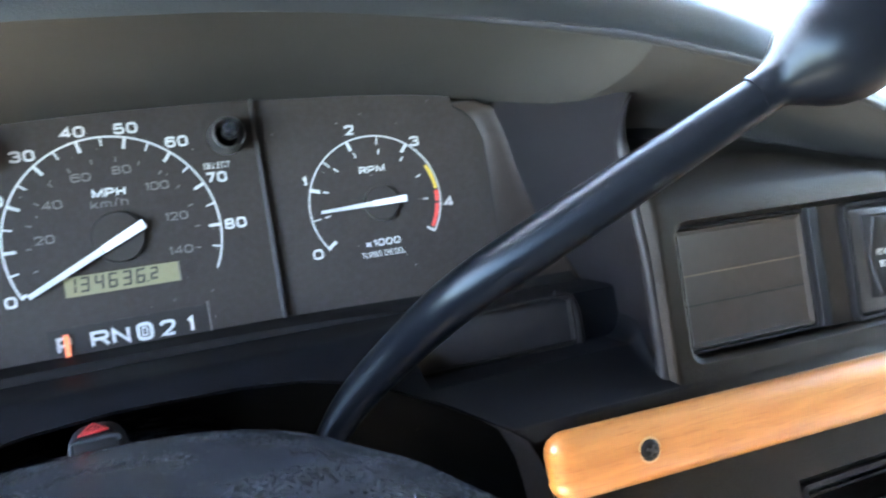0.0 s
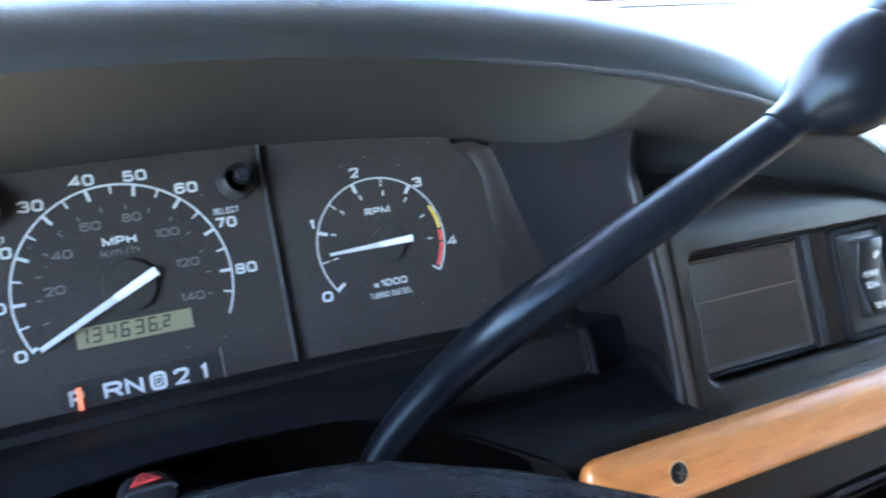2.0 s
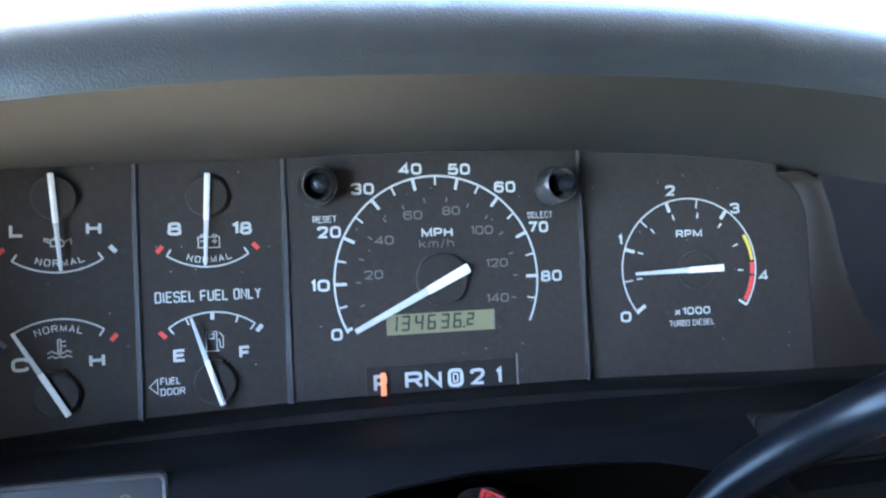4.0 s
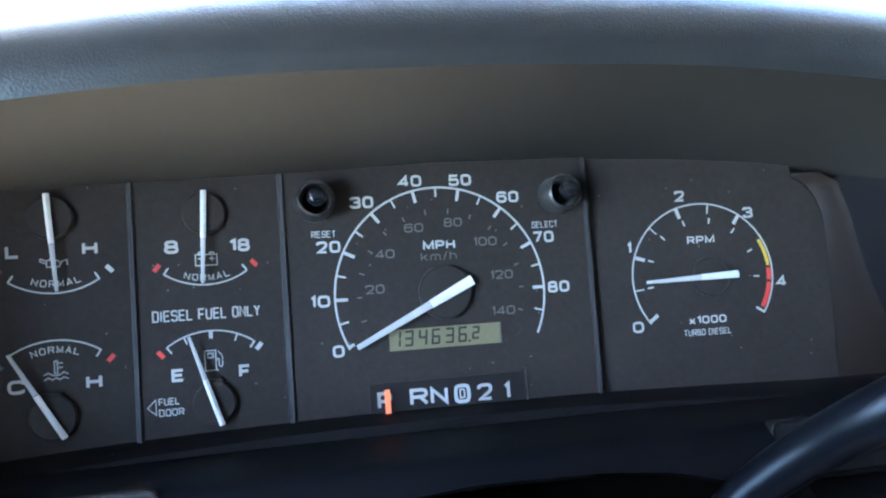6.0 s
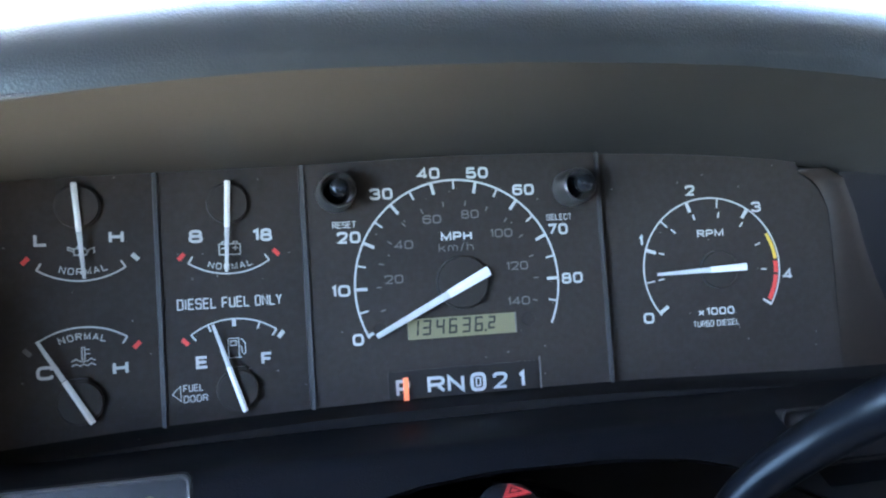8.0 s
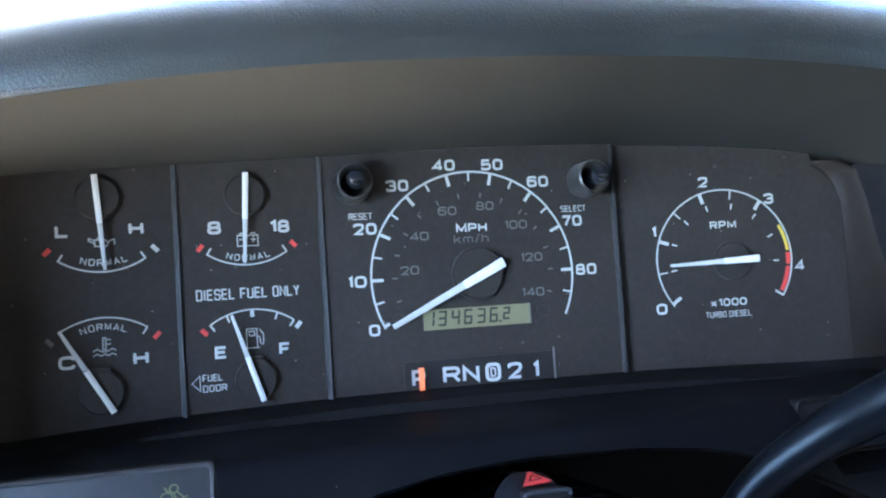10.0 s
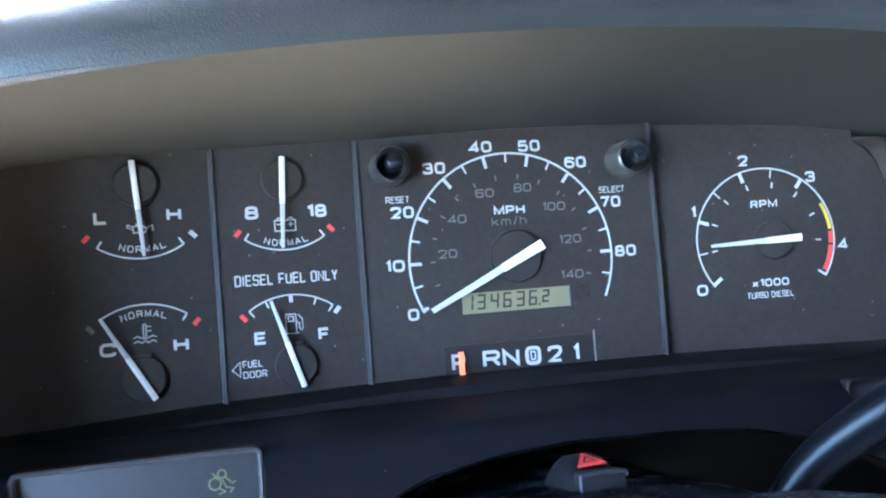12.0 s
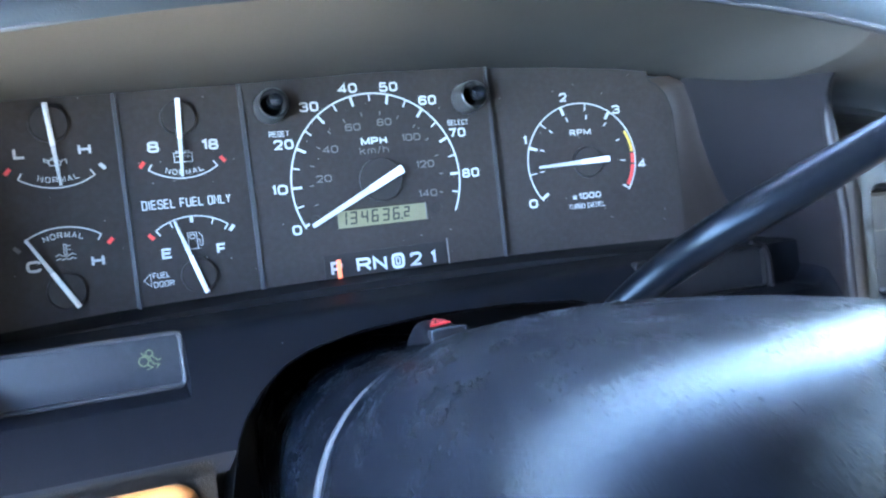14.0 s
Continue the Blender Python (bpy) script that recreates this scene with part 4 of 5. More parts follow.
# lower panel: ledge under the gauges, slope, front, with the arch for the column and two lamp pockets
ARC_C = -0.010
ARCH_LEFT = ((-0.127, 0.56), (-0.1250, 0.600), (-0.1188, 0.631), (-0.1132, 0.6425), (-0.1020, 0.6528), (-0.0885, 0.6614), (-0.0717, 0.6668), (-0.0445, 0.6705), (-0.0173, 0.6722), (-0.010, 0.6725))
ARCH_RIGHT = ((-0.010, 0.6725), (0.040, 0.6715), (0.070, 0.6690), (0.090, 0.6645), (0.105, 0.6590), (0.127, 0.6480), (0.148, 0.6350), (0.156, 0.6285), (0.1615, 0.6160), (0.165, 0.5950), (0.167, 0.56))


def arch_z(x):
    """The edge of the opening round the column: a dome that runs out along the shelf."""
    if x > ARC_C:
        return None if x > 0.167 else lerp_table(ARCH_RIGHT, x)
    return None if x < -0.127 else lerp_table(ARCH_LEFT, x)


def y_on(z):
    """The slope's y at a height."""
    if z > 0.683:
        return -0.083
    if z > 0.634:
        return -0.083 - 0.059 * (0.683 - z) / 0.049
    return -0.142


POCKETS = ((-0.222, -0.132), (0.123, 0.2195))
SUNK = ((-0.222, -0.132), (0.123, 0.262))
xs = sorted(set([round(-0.262 + 0.004 * k, 4) for k in range(129)] + [v + e for pk in SUNK for v in pk for e in (-0.0004, 0.0004)]))
secs = []
for x in xs:
    row = [(x, 0.002, 0.6838), (x, -0.03, 0.6836), (x, -0.06, 0.6834), (x, -0.078, 0.6828)]
    bottom = 0.626
    az = arch_z(x)
    if az is not None:
        bottom = max(0.50, az) if az > 0.5 else bottom
    inp = any(a <= x <= b for a, b in SUNK)
    if inp:
        row += [(x, -0.083, 0.682), (x, -0.083, 0.670), (x, -0.083, 0.657), (x, -0.085, 0.6555), (x, -0.1165, 0.6550)]
        zz = [0.6545, 0.650, 0.644, 0.638, 0.634, 0.630, 0.626]
    else:
        zs = [0.6815, 0.678, 0.672, 0.665, 0.660]
        row += [(x, y_on(max(z, bottom)), max(z, bottom)) for z in zs]
        zz = [0.6545, 0.650, 0.644, 0.638, 0.634, 0.630, 0.626]
    row += [(x, y_on(max(z, bottom)), max(z, bottom)) for z in zz]
    secs.append(row)
bm = loft(secs, False)
bmesh.ops.dissolve_degenerate(bm, dist=1e-6, edges=bm.edges[:])
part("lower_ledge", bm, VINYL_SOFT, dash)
for side in (1, -1):
    secs = []
    for k in range(17):
        y = -0.084 - 0.0495 * k / 16
        wx = 0.2495 + (0.284 - 0.2495) * (y + 0.136) / 0.120
        z = 0.683 - 0.049 * (-0.083 - y) / 0.059
        if side > 0 and y > -0.1165:
            z = 0.6552
        r = 0.011 - 0.008 * (k / 16) ** 3
        secs.append([(XC + side * (wx - r + r * math.sin(a)), y, z + r - r * math.cos(a) + 0.0006) for a in [math.pi / 2 * j / 8 for j in range(9)]])
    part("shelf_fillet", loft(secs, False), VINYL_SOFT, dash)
part("corner_bead", tube(smooth_path([(0.2222, -0.0870, 0.6550), (0.2222, -0.0868, 0.668), (0.2212, -0.0865, 0.6765), (0.2180, -0.0860, 0.6815), (0.2110, -0.0855, 0.6838)], 5), [0.0022] * 21, 12), SIDE, dash, "rounded corner of the display pocket")
# rim of the column arch
rim = []
for k in range(49):
    a = math.pi * k / 48
    x = 0.0203 - 0.1465 * math.cos(a)
    z = arch_z(x) or 0.56
    rim.append((x, y_on(z), z))
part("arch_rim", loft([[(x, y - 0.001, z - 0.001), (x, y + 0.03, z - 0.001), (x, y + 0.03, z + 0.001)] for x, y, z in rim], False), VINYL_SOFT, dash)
# front below the slope, left and right of the column
for x0, x1, vent in ((-0.493, -0.128, (-0.46, -0.335)), (0.1675, 0.464, (0.305, 0.432))):
    secs = []
    cols = sorted(set([x0 + (x1 - x0) * k / 40 for k in range(41)] + [vent[0] - 0.0004, vent[0] + 0.0004, vent[1] - 0.0004, vent[1] + 0.0004]))
    for x in cols:
        rnd = 0.002 * max(0, (x - 0.455) / 0.01) ** 2 + 0.002 * max(0, (-0.484 - x) / 0.01) ** 2 + (0.005 * ((0.1765 - x) / 0.009) ** 2 if 0 < x < 0.1765 else 0)
        if vent[0] <= x <= vent[1]:
            row = [(x, -0.142 + rnd, z) for z in (0.632, 0.60, 0.571)] + [(x, -0.139, 0.568), (x, -0.115, 0.567), (x, -0.115, 0.53), (x, -0.115, 0.49), (x, -0.142, 0.489), (x, -0.142, 0.46)]
        else:
            row = [(x, -0.142 + rnd, z) for z in (0.632, 0.60, 0.571, 0.568, 0.567, 0.53, 0.49, 0.489, 0.46)]
        secs.append(row)
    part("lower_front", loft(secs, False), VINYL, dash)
    v = thing("air_vent", "black louvred air vent below the wooden strip", "air vent", ((vent[0] + vent[1]) / 2, -0.125, 0.49), "dash vents")
    part("frame", pad(vent[0], vent[1], 0.490, 0.568, 0.004, ((0, -0.139), (0, -0.1435), (0.0025, -0.1440), (0.004, -0.1425), (0.004, -0.117)), cap=False), GLOSS, v)
    for k in range(5):
        z = 0.498 + 0.0145 * k
        s = box(vent[0] + 0.0045, vent[1] - 0.0045, -0.138, -0.122, -0.0008, 0.0008, 0.0004)
        s.transform(Matrix.Translation((0, 0, z)) @ Matrix.Translation((0, -0.13, 0)) @ Matrix.Rotation(radians(-22), 4, "X") @ Matrix.Translation((0, 0.13, 0)))
        part("louvre", s, GLOSS, v)

part("inner_bulkhead", box(-0.50, 0.50, 0.030, 0.040, 0.44, 0.69), VINYL_SOFT, dash)
part("under_panel", box(-0.50, 0.46, -0.142, 0.040, 0.452, 0.460), VINYL_SOFT, dash)

# lamp displays under the gauges
for (x0, x1), lb in zip(POCKETS, ("dark warning lamp window with a faint green symbol", "dark unlit warning lamp window")):
    d = thing("warning_display", lb, "display", ((x0 + x1) / 2, -0.084, 0.657), "warning displays")
    part("window", box(x0 + 0.002, x1 - 0.002, -0.0855, -0.0835, 0.6575, 0.6812, 0.0008), SCREEN, d)
    part("rim", pad(x0, x1, 0.6555, 0.6832, 0.004, ((0, -0.083), (0, -0.0885), (0.0008, -0.0892), (0.0018, -0.0888), (0.0022, -0.0850)), cap=False), RIM if x0 > 0 else DIVIDER, d)
    if x0 < 0:
        bmx = add_lines([([(1.6 * mm * math.cos(k * 0.785) - 0.2 * mm, 1.6 * mm * math.sin(k * 0.785) + 2.9 * mm) for k in range(8)], True), ([(2.3 * mm * math.cos(k * 0.785) - 2.9 * mm, 2.3 * mm * math.sin(k * 0.785) - 0.6 * mm) for k in range(8)], True),
                         ([(-0.4 * mm, 1.2 * mm), (1.2 * mm, -2.2 * mm), (3.8 * mm, -2.8 * mm), (2.6 * mm, -4.2 * mm)], False), ([(-1.2 * mm, -2.6 * mm), (0.8 * mm, -3.8 * mm), (-1.6 * mm, -4.6 * mm)], False), ([(1.2 * mm, 1.4 * mm), (3.4 * mm, -0.8 * mm), (4.6 * mm, -0.4 * mm)], False), ([(-3.6 * mm, 3.4 * mm), (-2.2 * mm, 1.8 * mm)], False)], 0.0006)
        bmx.transform(Matrix.Translation((-0.1475, -0.0857, 0.671)))
        part("lamp_symbol", bmx, GREEN, d, "faint green airbag symbol", smooth=False)

# ---- wooden strips ----
for x0, x1, screws in ((0.1625, 0.4375, (0.2112, 0.3790)), (-0.42, -0.135, (-0.19, -0.36))):
    w = thing("wood_trim", "honey-coloured varnished wooden strip screwed to the dash", "trim", ((x0 + x1) / 2, -0.142, 0.584), "wooden trims")
    part("strip", slanted(pad(x0, x1, 0.5930, 0.6255, 0.0105, ((0.0005, -0.141), (0, -0.1450), (0.0008, -0.1472), (0.0025, -0.1494), (0.005, -0.1511), (0.0085, -0.1523), (0.012, -0.1529), (0.0155, -0.1532)), 8), x0 > 0), WOOD, w)
    for sx in screws:
        at = Matrix.Translation((sx, -0.1528, 0.6098 - (SLANT * (sx - 0.33) if sx > 0 else 0)))
        sr = disc_bm(0.0062, 0.0004, 0.0002, 32)
        sr.transform(at)
        part("countersink", sr, BARE, w, "pale bare ring round the screw")
        dome = []
        for k in range(7):
            a = math.pi / 2 * k / 6
            dome.append([(0.0052 * math.cos(a) * math.cos(2 * math.pi * j / 28), -0.0004 - 0.0019 * math.sin(a), 0.0052 * math.cos(a) * math.sin(2 * math.pi * j / 28)) for j in range(28)] if k < 6 else
                        [(0.0004 * math.cos(2 * math.pi * j / 28), -0.0023, 0.0004 * math.sin(2 * math.pi * j / 28)) for j in range(28)])
        dm = loft(dome, True, False, True)
        dm.transform(at)
        sc = part("screw", dm, SCREW, w, "black cross-head screw")
        cr = box(-0.0028, 0.0028, -0.0025, -0.0018, -0.0006, 0.0006)
        box(-0.0006, 0.0006, -0.0025, -0.0018, -0.0028, 0.0028, bm=cr)
        cr.transform(at @ Matrix.Rotation(radians(25), 4, "Y"))
        part("slot", cr, SLOT, sc, smooth=False)

# ---- pocket: cubby door, bar, switch ----
cub = thing("cubby_cover", "worn dark grey plastic cubby cover with scratches", "cover", (0.293, -0.135, 0.648))
part("cover_plate", slanted(pad(0.2530, 0.3345, 0.6470, 0.7070, 0.002, ((0, -0.128), (0, -0.1378), (0.0010, -0.1392), (0.0020, -0.1384), (0.0030, -0.1375)))), CUBBY, cub)
part("cover_rim", slanted(pad(0.2512, 0.3363, 0.6452, 0.7088, 0.003, ((0, -0.128), (0, -0.1392), (0.0006, -0.1398), (0.0013, -0.1392), (0.0015, -0.130)), cap=False)), MATT, cub, "dark rim round the cover")
for z, tl, mt in ((0.6840, 4.0, SCUFF), (0.6690, 3.0, VINYL_SOFT)):
    sc = box(-0.038, 0.038, -0.0002, 0, -0.0003, 0.0003)
    sc.transform(Matrix.Translation((0.293, -0.1377, z)) @ Matrix.Rotation(radians(-tl * 0.1), 4, "Y"))
    part("scratch", slanted(sc), mt, cub, smooth=False)
part("mounting_bar", slanted(pad(0.3376, 0.3456, 0.6445, 0.7095, 0.001, ((0, -0.128), (0, -0.1385), (0.0012, -0.1402), (0.0028, -0.1402)))), VINYL_SOFT, cub)
part("back_plate", slanted(pad(0.2465, 0.4190, 0.6350, 0.7165, 0.003, ((0, -0.124), (0, -0.1282)))), MATT, cub)
sw = thing("rocker_switch", "black rocker switch in a grey plate, pressed down", "switch", (0.388, -0.135, 0.645))
part("textured_plate", slanted(pad(0.3466, 0.4155, 0.6395, 0.7125, 0.002, ((0, -0.128), (0, -0.1335), (0.001, -0.1342)))), CUBBY, sw)
part("switch_plate", slanted(pad(0.3640, 0.4105, 0.6425, 0.7085, 0.005, ((0, -0.1335), (0, -0.1375), (0.001, -0.1388), (0.0028, -0.1388), (0.0038, -0.1368)))), MATT, sw, "black switch surround")
part("switch_inlay", slanted(pad(0.3690, 0.4060, 0.6470, 0.7035, 0.003, ((0, -0.1366), (0, -0.1374), (0.0006, -0.1378)))), SWITCH, sw, "light grey inlay round the rocker")
prof = [(0.7000, -0.1370), (0.7000, -0.1435), (0.6992, -0.1452), (0.6975, -0.1458), (0.6782, -0.1406), (0.6764, -0.1403), (0.6575, -0.1446), (0.6560, -0.1444), (0.6548, -0.1432), (0.6545, -0.1370)]
rk = loft([[(x, y + e, z) for z, y in prof] for x, e in ((0.3775, 0.0012), (0.3781, 0.0003), (0.3790, 0), (0.3966, 0), (0.3975, 0.0003), (0.3981, 0.0012))], True, True, True)
rocker = part("rocker", slanted(rk), ROCKER, sw, "black rocker")


def on_face(parent, s, x, y, z, w, h, mat, lean=0.0, bold=0.01, turn=0.0):
    b = plain_text_bm(s, w, h, bold)
    b.transform(Matrix.Translation((x - 0.0012, y, z - 0.0015)) @ Matrix.Rotation(radians(lean), 4, "X") @ Matrix.Rotation(radians(turn), 4, "Y"))
    return part("lettering", slanted(b), mat, parent, smooth=False)


on_face(rocker, "UP", 0.3925, -0.1445, 0.6910, 0.0046, 0.0044, PRINT, 15.1)
on_face(rocker, "POWER", 0.3890, -0.1416, 0.6806, 0.0130, 0.0036, PRINT, 15.1)
on_face(rocker, "SOFA", 0.3890, -0.1413, 0.6740, 0.0105, 0.0036, PRINT, -12.8)
on_face(rocker, "DOWN", 0.3905, -0.1440, 0.6620, 0.0112, 0.0038, PRINT, -12.8)

# ---- steering column and hub ----
def ring_at(y, zc, w, h, n=2.75, m=64, lean=0.0):
    pts = []
    for k in range(m):
        a = 2 * math.pi * k / m
        c, s = math.cos(a), math.sin(a)
        pts.append((-0.016 + w * math.copysign(abs(c) ** (2 / n), c), y + lean * s * h, zc + h * math.copysign(abs(s) ** (2 / n), s)))
    return pts


col = thing("steering_column", "dusty dark plastic steering column shroud rising towards the driver", "steering column", (-0.016, -0.1, 0.51))
part("shroud", loft([ring_at(*r) for r in ((0.02, 0.580, 0.078, 0.071), (-0.10, 0.587, 0.084, 0.0725), (-0.13, 0.590, 0.086, 0.0740), (-0.155, 0.5925, 0.0875, 0.0745, 2.6), (-0.172, 0.594, 0.084, 0.0735, 2.5), (-0.184, 0.595, 0.077, 0.0715, 2.5))], True, True, True), SHROUD, col)
hub = thing("steering_hub", "smooth dark steering wheel hub cover with smeared dust", "steering wheel", (-0.016, -0.19, 0.52))
hub_rings = []
for y, zc, w, h in ((-0.183, 0.595, 0.0765, 0.0730), (-0.184, 0.595, 0.0785, 0.0748), (-0.190, 0.596, 0.0800, 0.0765), (-0.220, 0.600, 0.0850, 0.0805), (-0.260, 0.604, 0.0908, 0.0832), (-0.305, 0.6065, 0.0945, 0.0832), (-0.345, 0.6065, 0.0945, 0.0835), (-0.364, 0.6065, 0.0942, 0.0825), (-0.375, 0.605, 0.0935, 0.0795), (-0.383, 0.602, 0.092, 0.0730), (-0.389, 0.598, 0.088, 0.061), (-0.393, 0.596, 0.078, 0.045), (-0.395, 0.595, 0.05, 0.02)):
    push = max(0.0, (-0.295 - y) / 0.09)
    hub_rings.append([(px, py - 0.28 * push * max(-0.02, min(0.09, 0.01 - px)), pz) for px, py, pz in ring_at(y, zc, w, h, 2.4 + min(1.0, (-0.183 - y) / 0.16))])
part("hub_cover", loft(hub_rings[:11], True, True, False), SHROUD, hub)
part("front_pad", loft(hub_rings[10:], True, False, True), PADMAT, hub, "matt dark front pad")
# highlight of the left bevel as a pale strip, widening downwards
arc = [ring_at(-0.1855, 0.5953, 0.0790, 0.0752, 2.41, 128)[k] for k in range(33, 65)]
part("edge_glint", tube(arc, [0.0002 + 0.0033 * (k / 31) ** 0.8 for k in range(32)], 10), EDGE_DULL, hub, "pale strip for the highlight along the bevel")

haz = thing("hazard_switch", "black hazard switch with a red triangle on the column", "switch", (-0.016, -0.135, 0.662))
HZ = Vector((-0.0012, -0.0042, -0.0009))
hb = []
for k in range(13):
    f = -1 + k / 6
    x, w = -0.0170 + 0.0120 * f, (1 - abs(f) ** 3.5) ** 0.5
    hb.append([(x, y, 0.658 + (z - 0.658) * w) for y, z in ((-0.108, 0.658), (-0.112, 0.6705), (-0.1165, 0.6738), (-0.122, 0.6745), (-0.129, 0.6728), (-0.1350, 0.6703), (-0.1385, 0.6680), (-0.1390, 0.658))])
hb = [[Vector(q) + HZ for q in r] for r in hb]
part("housing", loft(hb, True, True, True), VINYL_SOFT, haz)
tv_ = [Vector(p) + HZ for p in ((-0.0178, -0.1245, 0.6757), (-0.0228, -0.1335, 0.6733), (-0.0118, -0.1328, 0.6737))]
tri = bmesh.new()
tv = [tri.verts.new(p) for p in tv_]
bk = [tri.verts.new(p + Vector((0, 0.0004, -0.0008))) for p in tv_]
tri.faces.new(tv)
for i in range(3):
    tri.faces.new((tv[i], tv[(i + 1) % 3], bk[(i + 1) % 3], bk[i]))
part("triangle", tri, RED, haz, "red triangle", smooth=False)
mid = sum(tv_, Vector()) / 3
part("triangle_line", loft([[mid + (p - mid) * k + Vector((0, -0.0001, 0.0002)) for p in tv_] for k in (0.52, 0.34)], True), MATT, haz, smooth=False)
part("button", box(-0.0264, -0.0094, -0.1465, -0.1382, 0.6590, 0.6714, 0.0022), MATT, haz, "glossy black button")
# the button's rim highlight, laid on as a thin pale tube
rim = smooth_path([(-0.0261, -0.1462, 0.6643), (-0.0261, -0.1459, 0.6696), (-0.0249, -0.1456, 0.6710), (-0.0166, -0.1456, 0.6712), (-0.0102, -0.1456, 0.6710), (-0.0095, -0.1458, 0.6692)], 4)
part("button_rim", tube(rim, [0.0008] * len(rim), 8), EDGE_DULL, haz, "pale rim for the button's highlight")

# ---- gear lever ----
lev = thing("gear_lever", "glossy black column gear lever with a ribbed knob", "gear lever", (0.06, -0.155, 0.655))
path = smooth_path([(0.0544, -0.1010, 0.6037, 0.0062), (0.0709, -0.1080, 0.6355, 0.0068), (0.0866, -0.1160, 0.6576, 0.0084), (0.1075, -0.1375, 0.6802, 0.0096), (0.1269, -0.1690, 0.7010, 0.0102), (0.1676, -0.1980, 0.7246, 0.0099), (0.2340, -0.2335, 0.7592, 0.0080)], 6)
part("stalk", tube([p[:3] for p in path], [p[3] for p in path], 24), LEVER, lev)
D0 = Vector((0.234, -0.2335, 0.7600))
DV = Vector((0.868, -0.360, 0.415)).normalized()
bell = [(-0.006, 0.0083), (0.0, 0.0086), (0.003, 0.0093), (0.007, 0.0116), (0.013, 0.0163), (0.020, 0.0204), (0.028, 0.0225), (0.036, 0.0230), (0.043, 0.0227), (0.047, 0.0222), (0.0490, 0.0214)]
part("knob_bell", tube([D0 + DV * s for s, r in bell], [r for s, r in bell], 36), LEVER, lev, "smooth flared lower knob")
KA = DV.cross(Vector((0, 1, 0.3)).normalized()).normalized()
KB = DV.cross(KA).normalized()
loops = []
for s_, r_, fl in ((0.0493, 0.0208, 0), (0.0497, 0.0216, 0), (0.0510, 0.0217, 1), (0.076, 0.0214, 1), (0.106, 0.0209, 1), (0.116, 0.0204, 1), (0.122, 0.0183, 0), (0.126, 0.0110, 0)):
    loops.append([D0 + DV * s_ + (r_ - fl * 0.0005 * (k % 2)) * (math.cos(2 * math.pi * k / 120) * KA + math.sin(2 * math.pi * k / 120) * KB) for k in range(120)])
grip = part("grip", loft(loops, True, True, True), LEVER, lev, "finely ribbed black grip")
ring = [D0 + DV * 0.0492 + 0.0214 * (math.cos(2 * math.pi * k / 60) * KA + math.sin(2 * math.pi * k / 60) * KB) for k in range(61)]
part("joint_ring", tube(ring, [0.00030] * 61, 6), EDGE_DULL, lev, "thin worn joint")
# the lettered push plate on the grip, on the side towards the driver
face_n = Vector((-0.32, -0.30, -0.06))
face_n = (face_n - DV * face_n.dot(DV)).normalized()
side_v = face_n.cross(DV).normalized()
PM = Matrix((DV.to_tuple(), (-face_n).to_tuple(), (DV.cross(-face_n)).to_tuple())).transposed().to_4x4()
PM.translation = D0 + DV * 0.0785
pl = pad(-0.0225, 0.0225, -0.0068, 0.0068, 0.006, ((0, -0.0176), (0, -0.0214), (0.001, -0.0220), (0.003, -0.0221)))
pl.transform(PM)
part("push_plate", pl, LEVER, grip)
tx = plain_text_bm("OVERDRIVE", 0.031, 0.0046, -0.008)
tx.transform(PM @ Matrix.Translation((0, -0.0223, 0)))
part("lettering", tx, GILT, grip, smooth=False)

# ---- centre stack and dash top ----
I4 = Matrix.Identity(4)
# dash top pad towards the windscreen
secs = []
for k in range(89):
    x = -0.75 + 2.2 * k / 88
    f = min(1.0, max(0.0, (abs(x + 0.015) - 0.50) / 0.03))
    y0 = 0.10 - 0.06 * f
    secs.append([(x, y, z) for y, z in ((y0 + 0.004, 0.66), (y0 + 0.002, 0.715), (y0, 0.745), (y0 + 0.012, 0.772), (y0 + 0.035, 0.792), (y0 + 0.07, 0.803), (0.20, 0.809), (0.40, 0.811), (0.605, 0.811), (0.615, 0.80), (0.615, 0.5))])
structure("dash_pad", loft(secs, False), PADTOP, "grained vinyl dash top below the windscreen", I4)
structure("trim", box(-0.75, 1.45, 0.606, 0.640, 0.806, 0.826, 0.002), GLOSS, "black strip along the foot of the windscreen", I4)
for x0, x1 in ((0.62, 0.70), (0.74, 1.02), (-0.55, -0.25), (0.05, 0.45)):
    v = thing("defroster_vent", "pale slotted defroster vent in the dash top", "air vent", ((x0 + x1) / 2, 0.545, 0.811), "defroster vents", I4)
    part("vent_frame", box(x0, x1, 0.520, 0.570, 0.809, 0.8145, 0.002), VINYL, v)
    part("slot", box(x0 + 0.012, x1 - 0.012, 0.532, 0.558, 0.8135, 0.8152, 0.0005), GLOSS, v)

# centre stack: radio shelf, radio with buttons, heater panel
stk = thing("centre_stack", "dark centre stack with worn silver trims beside the binnacle", "dashboard", (0.62, -0.06, 0.5))
part("stack_body", box(0.500, 0.86, -0.060, 0.02, 0.46, 0.735, 0.004), STACK, stk)
part("shelf_edge", box(0.505, 0.86, -0.092, -0.058, 0.693, 0.6985, 0.002), CHROME, stk, "worn silver edge")
part("trim_bar", box(0.505, 0.86, -0.085, -0.058, 0.625, 0.631, 0.002), CHROME, stk)
part("heater_panel", box(0.505, 0.86, -0.078, -0.058, 0.597, 0.622, 0.003), CUBBY, stk, "worn grey panel")
part("chrome_bar", box(0.505, 0.86, -0.090, -0.058, 0.578, 0.592, 0.004), CHROME, stk, "dull chrome bar")
rad = thing("radio", "black radio with square buttons in the centre stack", "radio", (0.64, -0.08, 0.645))
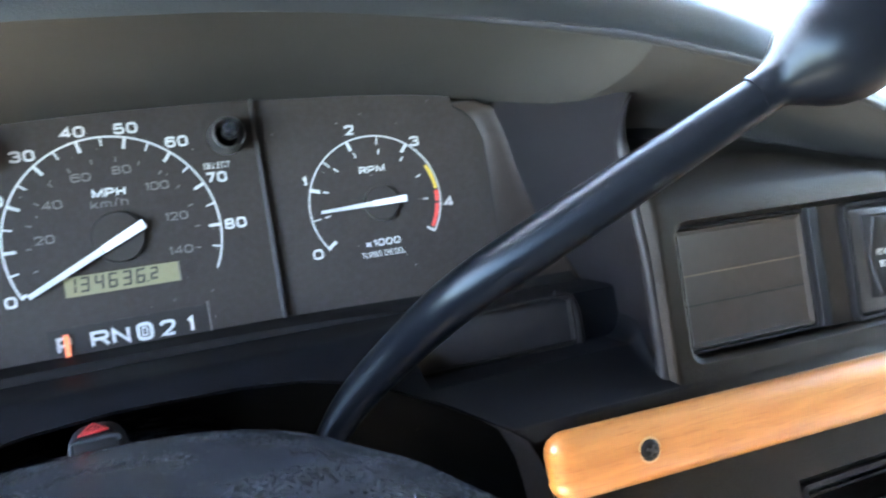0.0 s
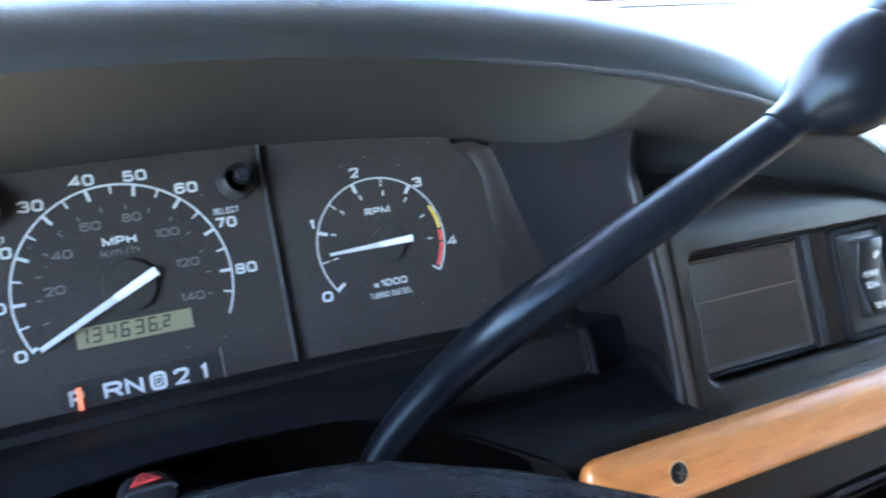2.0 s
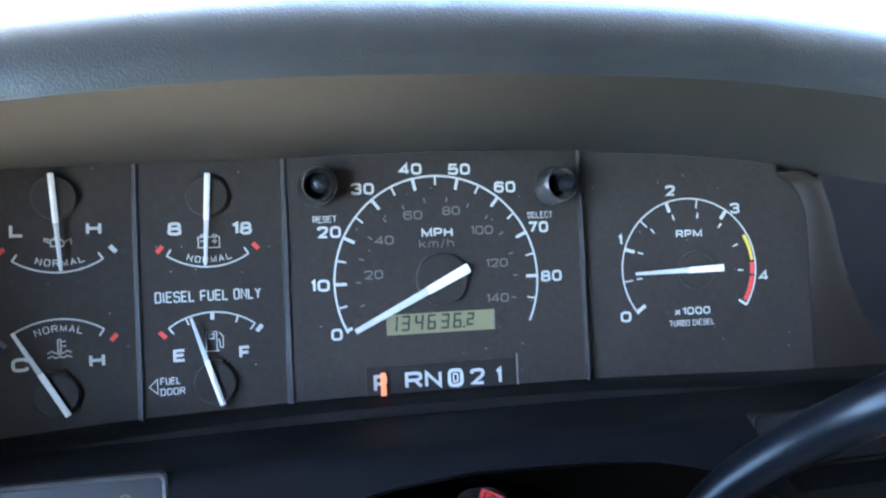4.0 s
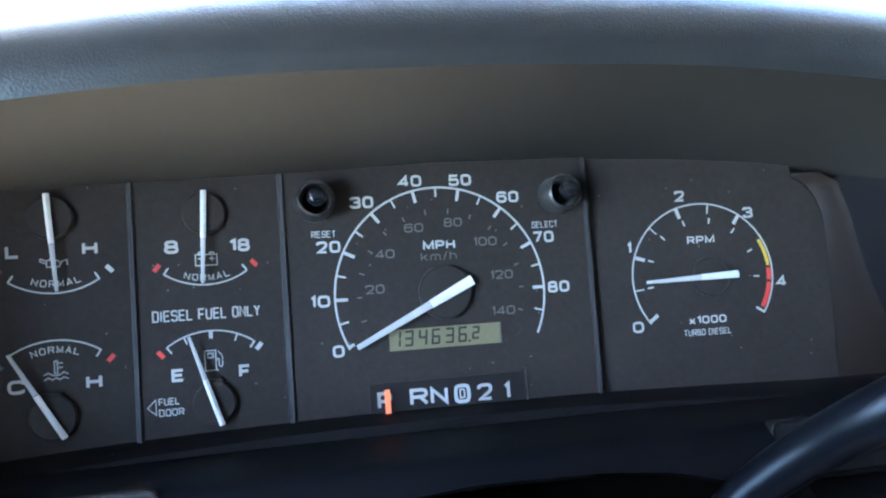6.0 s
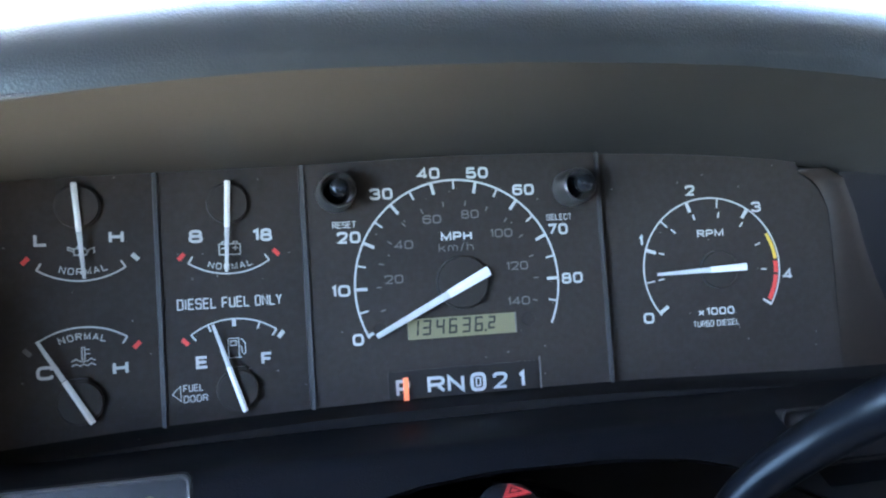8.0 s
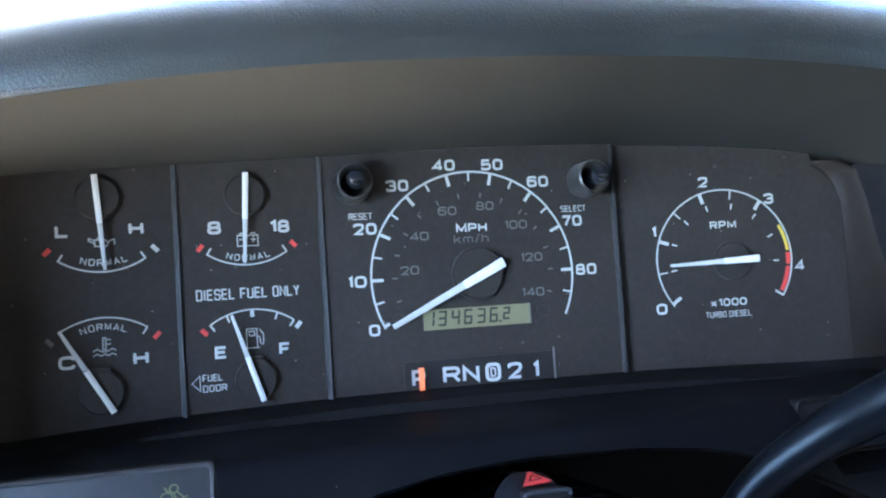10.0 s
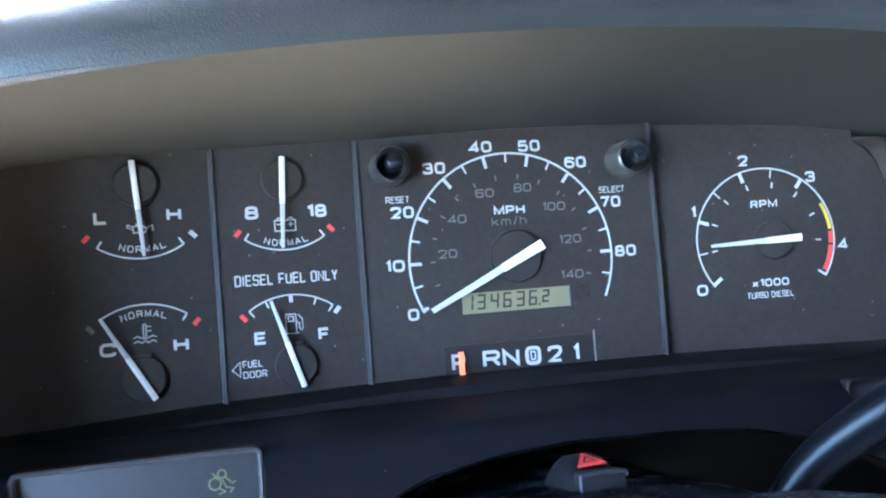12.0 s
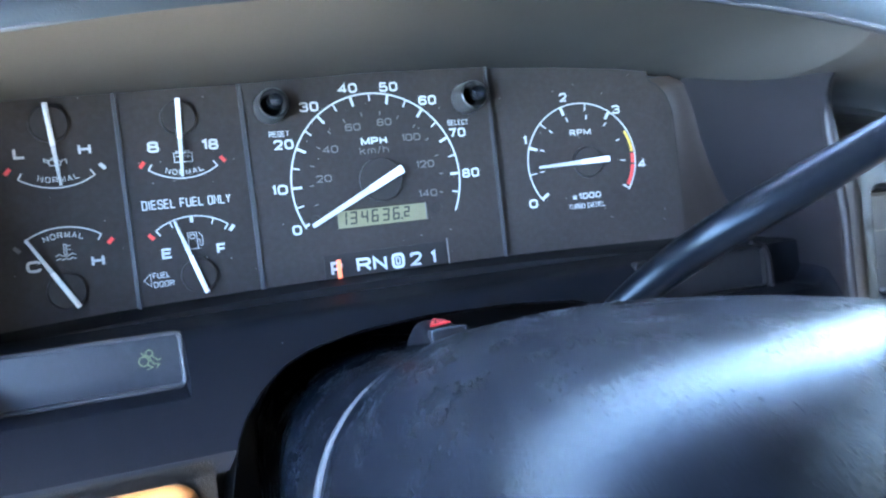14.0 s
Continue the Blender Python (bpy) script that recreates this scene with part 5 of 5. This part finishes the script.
part("fascia", box(0.560, 0.80, -0.082, -0.0605, 0.645, 0.690, 0.002), GLOSS, rad)
for bx in (0.590, 0.622, 0.654, 0.686):
    for bz, bh in ((0.678, 0.010), (0.660, 0.017)):
        bt = part("button", box(bx - 0.012, bx + 0.012, -0.0875, -0.0822, bz - bh / 2, bz + bh / 2, 0.001), VINYL_SOFT, rad)
        part("button_mark", box(bx - 0.003, bx + 0.003, -0.0879, -0.0876, bz - 0.001, bz + 0.001), PRINT_DIM, bt, smooth=False)
for kz in (0.548,):
    kb = disc_bm(0.020, 0.022, 0.003, 32)
    kb.transform(Matrix.Translation((0.585, -0.060, kz)))
    part("heater_knob", kb, GLOSS, stk, "round black knob")
brk = thing("mount_bracket", "black upright bracket standing on the centre stack", "bracket", (0.672, -0.05, 0.6985))
up = box(0.655, 0.686, -0.052, -0.047, 0.700, 0.960, 0.0015)
part("upright", up, MATT, brk)
part("edge_strip", box(0.6865, 0.698, -0.053, -0.046, 0.705, 0.960, 0.001), NEEDLE, brk, "pale edge strip")
part("foot", box(0.640, 0.705, -0.066, -0.040, 0.6985, 0.742, 0.006), MATT, brk, "black foot")
for bx, bz, br, mt in ((0.664, 0.731, 0.010, GLOSS), (0.664, 0.731, 0.003, CHROME), (0.684, 0.709, 0.006, CHROME)):
    kb = disc_bm(br, 0.010 if br > 0.005 else 0.0112, 0.001, 20)
    kb.transform(Matrix.Translation((bx, -0.064, bz)))
    part("screw_knob", kb, mt, brk)

# ---- cab shell: unseen, openings and tones set to shape the light ----
def shell():
    structure("floor", box(-0.75, 1.45, -1.6, 0.75, -0.04, 0.0), CARPET, "tan carpeted cab floor", I4)
    structure("ceiling", box(-0.75, 1.45, -1.6, 0.22, 1.42, 1.46), HEADLINER, "dark cloth headliner", I4)
    structure("wall_back", box(-0.75, 1.45, -1.64, -1.6, 0, 1.46), HEADLINER, "unseen plain rear wall, added to close the cab", I4)
    structure("wall_left", box(-0.79, -0.75, -1.6, 0.75, 0, 0.86), CAB, "door panel below its window", I4)
    # the closed sides are placed for how much side light reaches the dash
    structure("wall_side", box(-0.79, -0.75, -1.6, -1.40, 0.86, 1.46), HEADLINER, "unseen closed side, added to limit the light from the door window", I4)
    structure("wall_corner", box(-0.79, -0.75, 0.45, 0.64, 0.86, 1.46), HEADLINER, "unseen closed front corner, added to limit the door's opening", I4)
    structure("wall_right", box(1.45, 1.49, -1.6, 0.75, 0, 0.80), CAB, "door panel below its window", I4)
    structure("wall_side", box(1.45, 1.49, -1.6, -0.52, 0.80, 1.46), HEADLINER, "unseen closed side, added to limit the light from the door window", I4)
    for x in (-0.77, 1.47):
        structure("trim", tilted_bar((x, 0.66, 0.78), (x, 0.22, 1.44), 0.035), CAB, "windscreen pillar", I4)
        structure("trim", box(x - 0.018, x + 0.018, -0.519, -0.44, 0.80, 1.46) if x > 0 else box(x - 0.018, x + 0.018, -1.399, -1.35, 0.86, 1.46), CAB, "door pillar", I4)
        structure("trim", box(x - 0.018, x + 0.018, -0.43 if x > 0 else -1.34, 0.26, 1.38, 1.46), CAB, "roof rail", I4)
    structure("wall_front", box(-0.75, 1.45, 0.64, 0.70, 0, 0.80), CAB, "bulkhead below the windscreen", I4)
    # added below the view to throw sunlight up at the hood's underside
    structure("seat_bench", box(-0.60, 1.3, -1.15, -0.40, 0.12, 0.46, 0.05), SEAT, "unseen pale tan bench seat, added to bounce light upwards", I4)


def tilted_bar(a, b, r):
    return tube([a, b], [r, r], 8)


shell()
ws = bmesh.new()
bmesh.ops.create_grid(ws, x_segments=1, y_segments=1, size=0.5)
structure("ground", (lambda b: (b.transform(Matrix.Translation((0, 0, -0.75)) @ Matrix.Diagonal((4000, 4000, 1, 1))), b)[1])(ws), GROUND, "pale sunlit asphalt", I4)

pane = loft([[(x, 0.650, 0.815), (x, 0.654, 0.817), (x, 0.224, 1.437), (x, 0.220, 1.435)] for x in (-0.745, 1.445)], True, True, True)
wnd = structure("window_1", pane, GLASS, "clear windscreen", I4, smooth=False)
wnd.visible_shadow = False
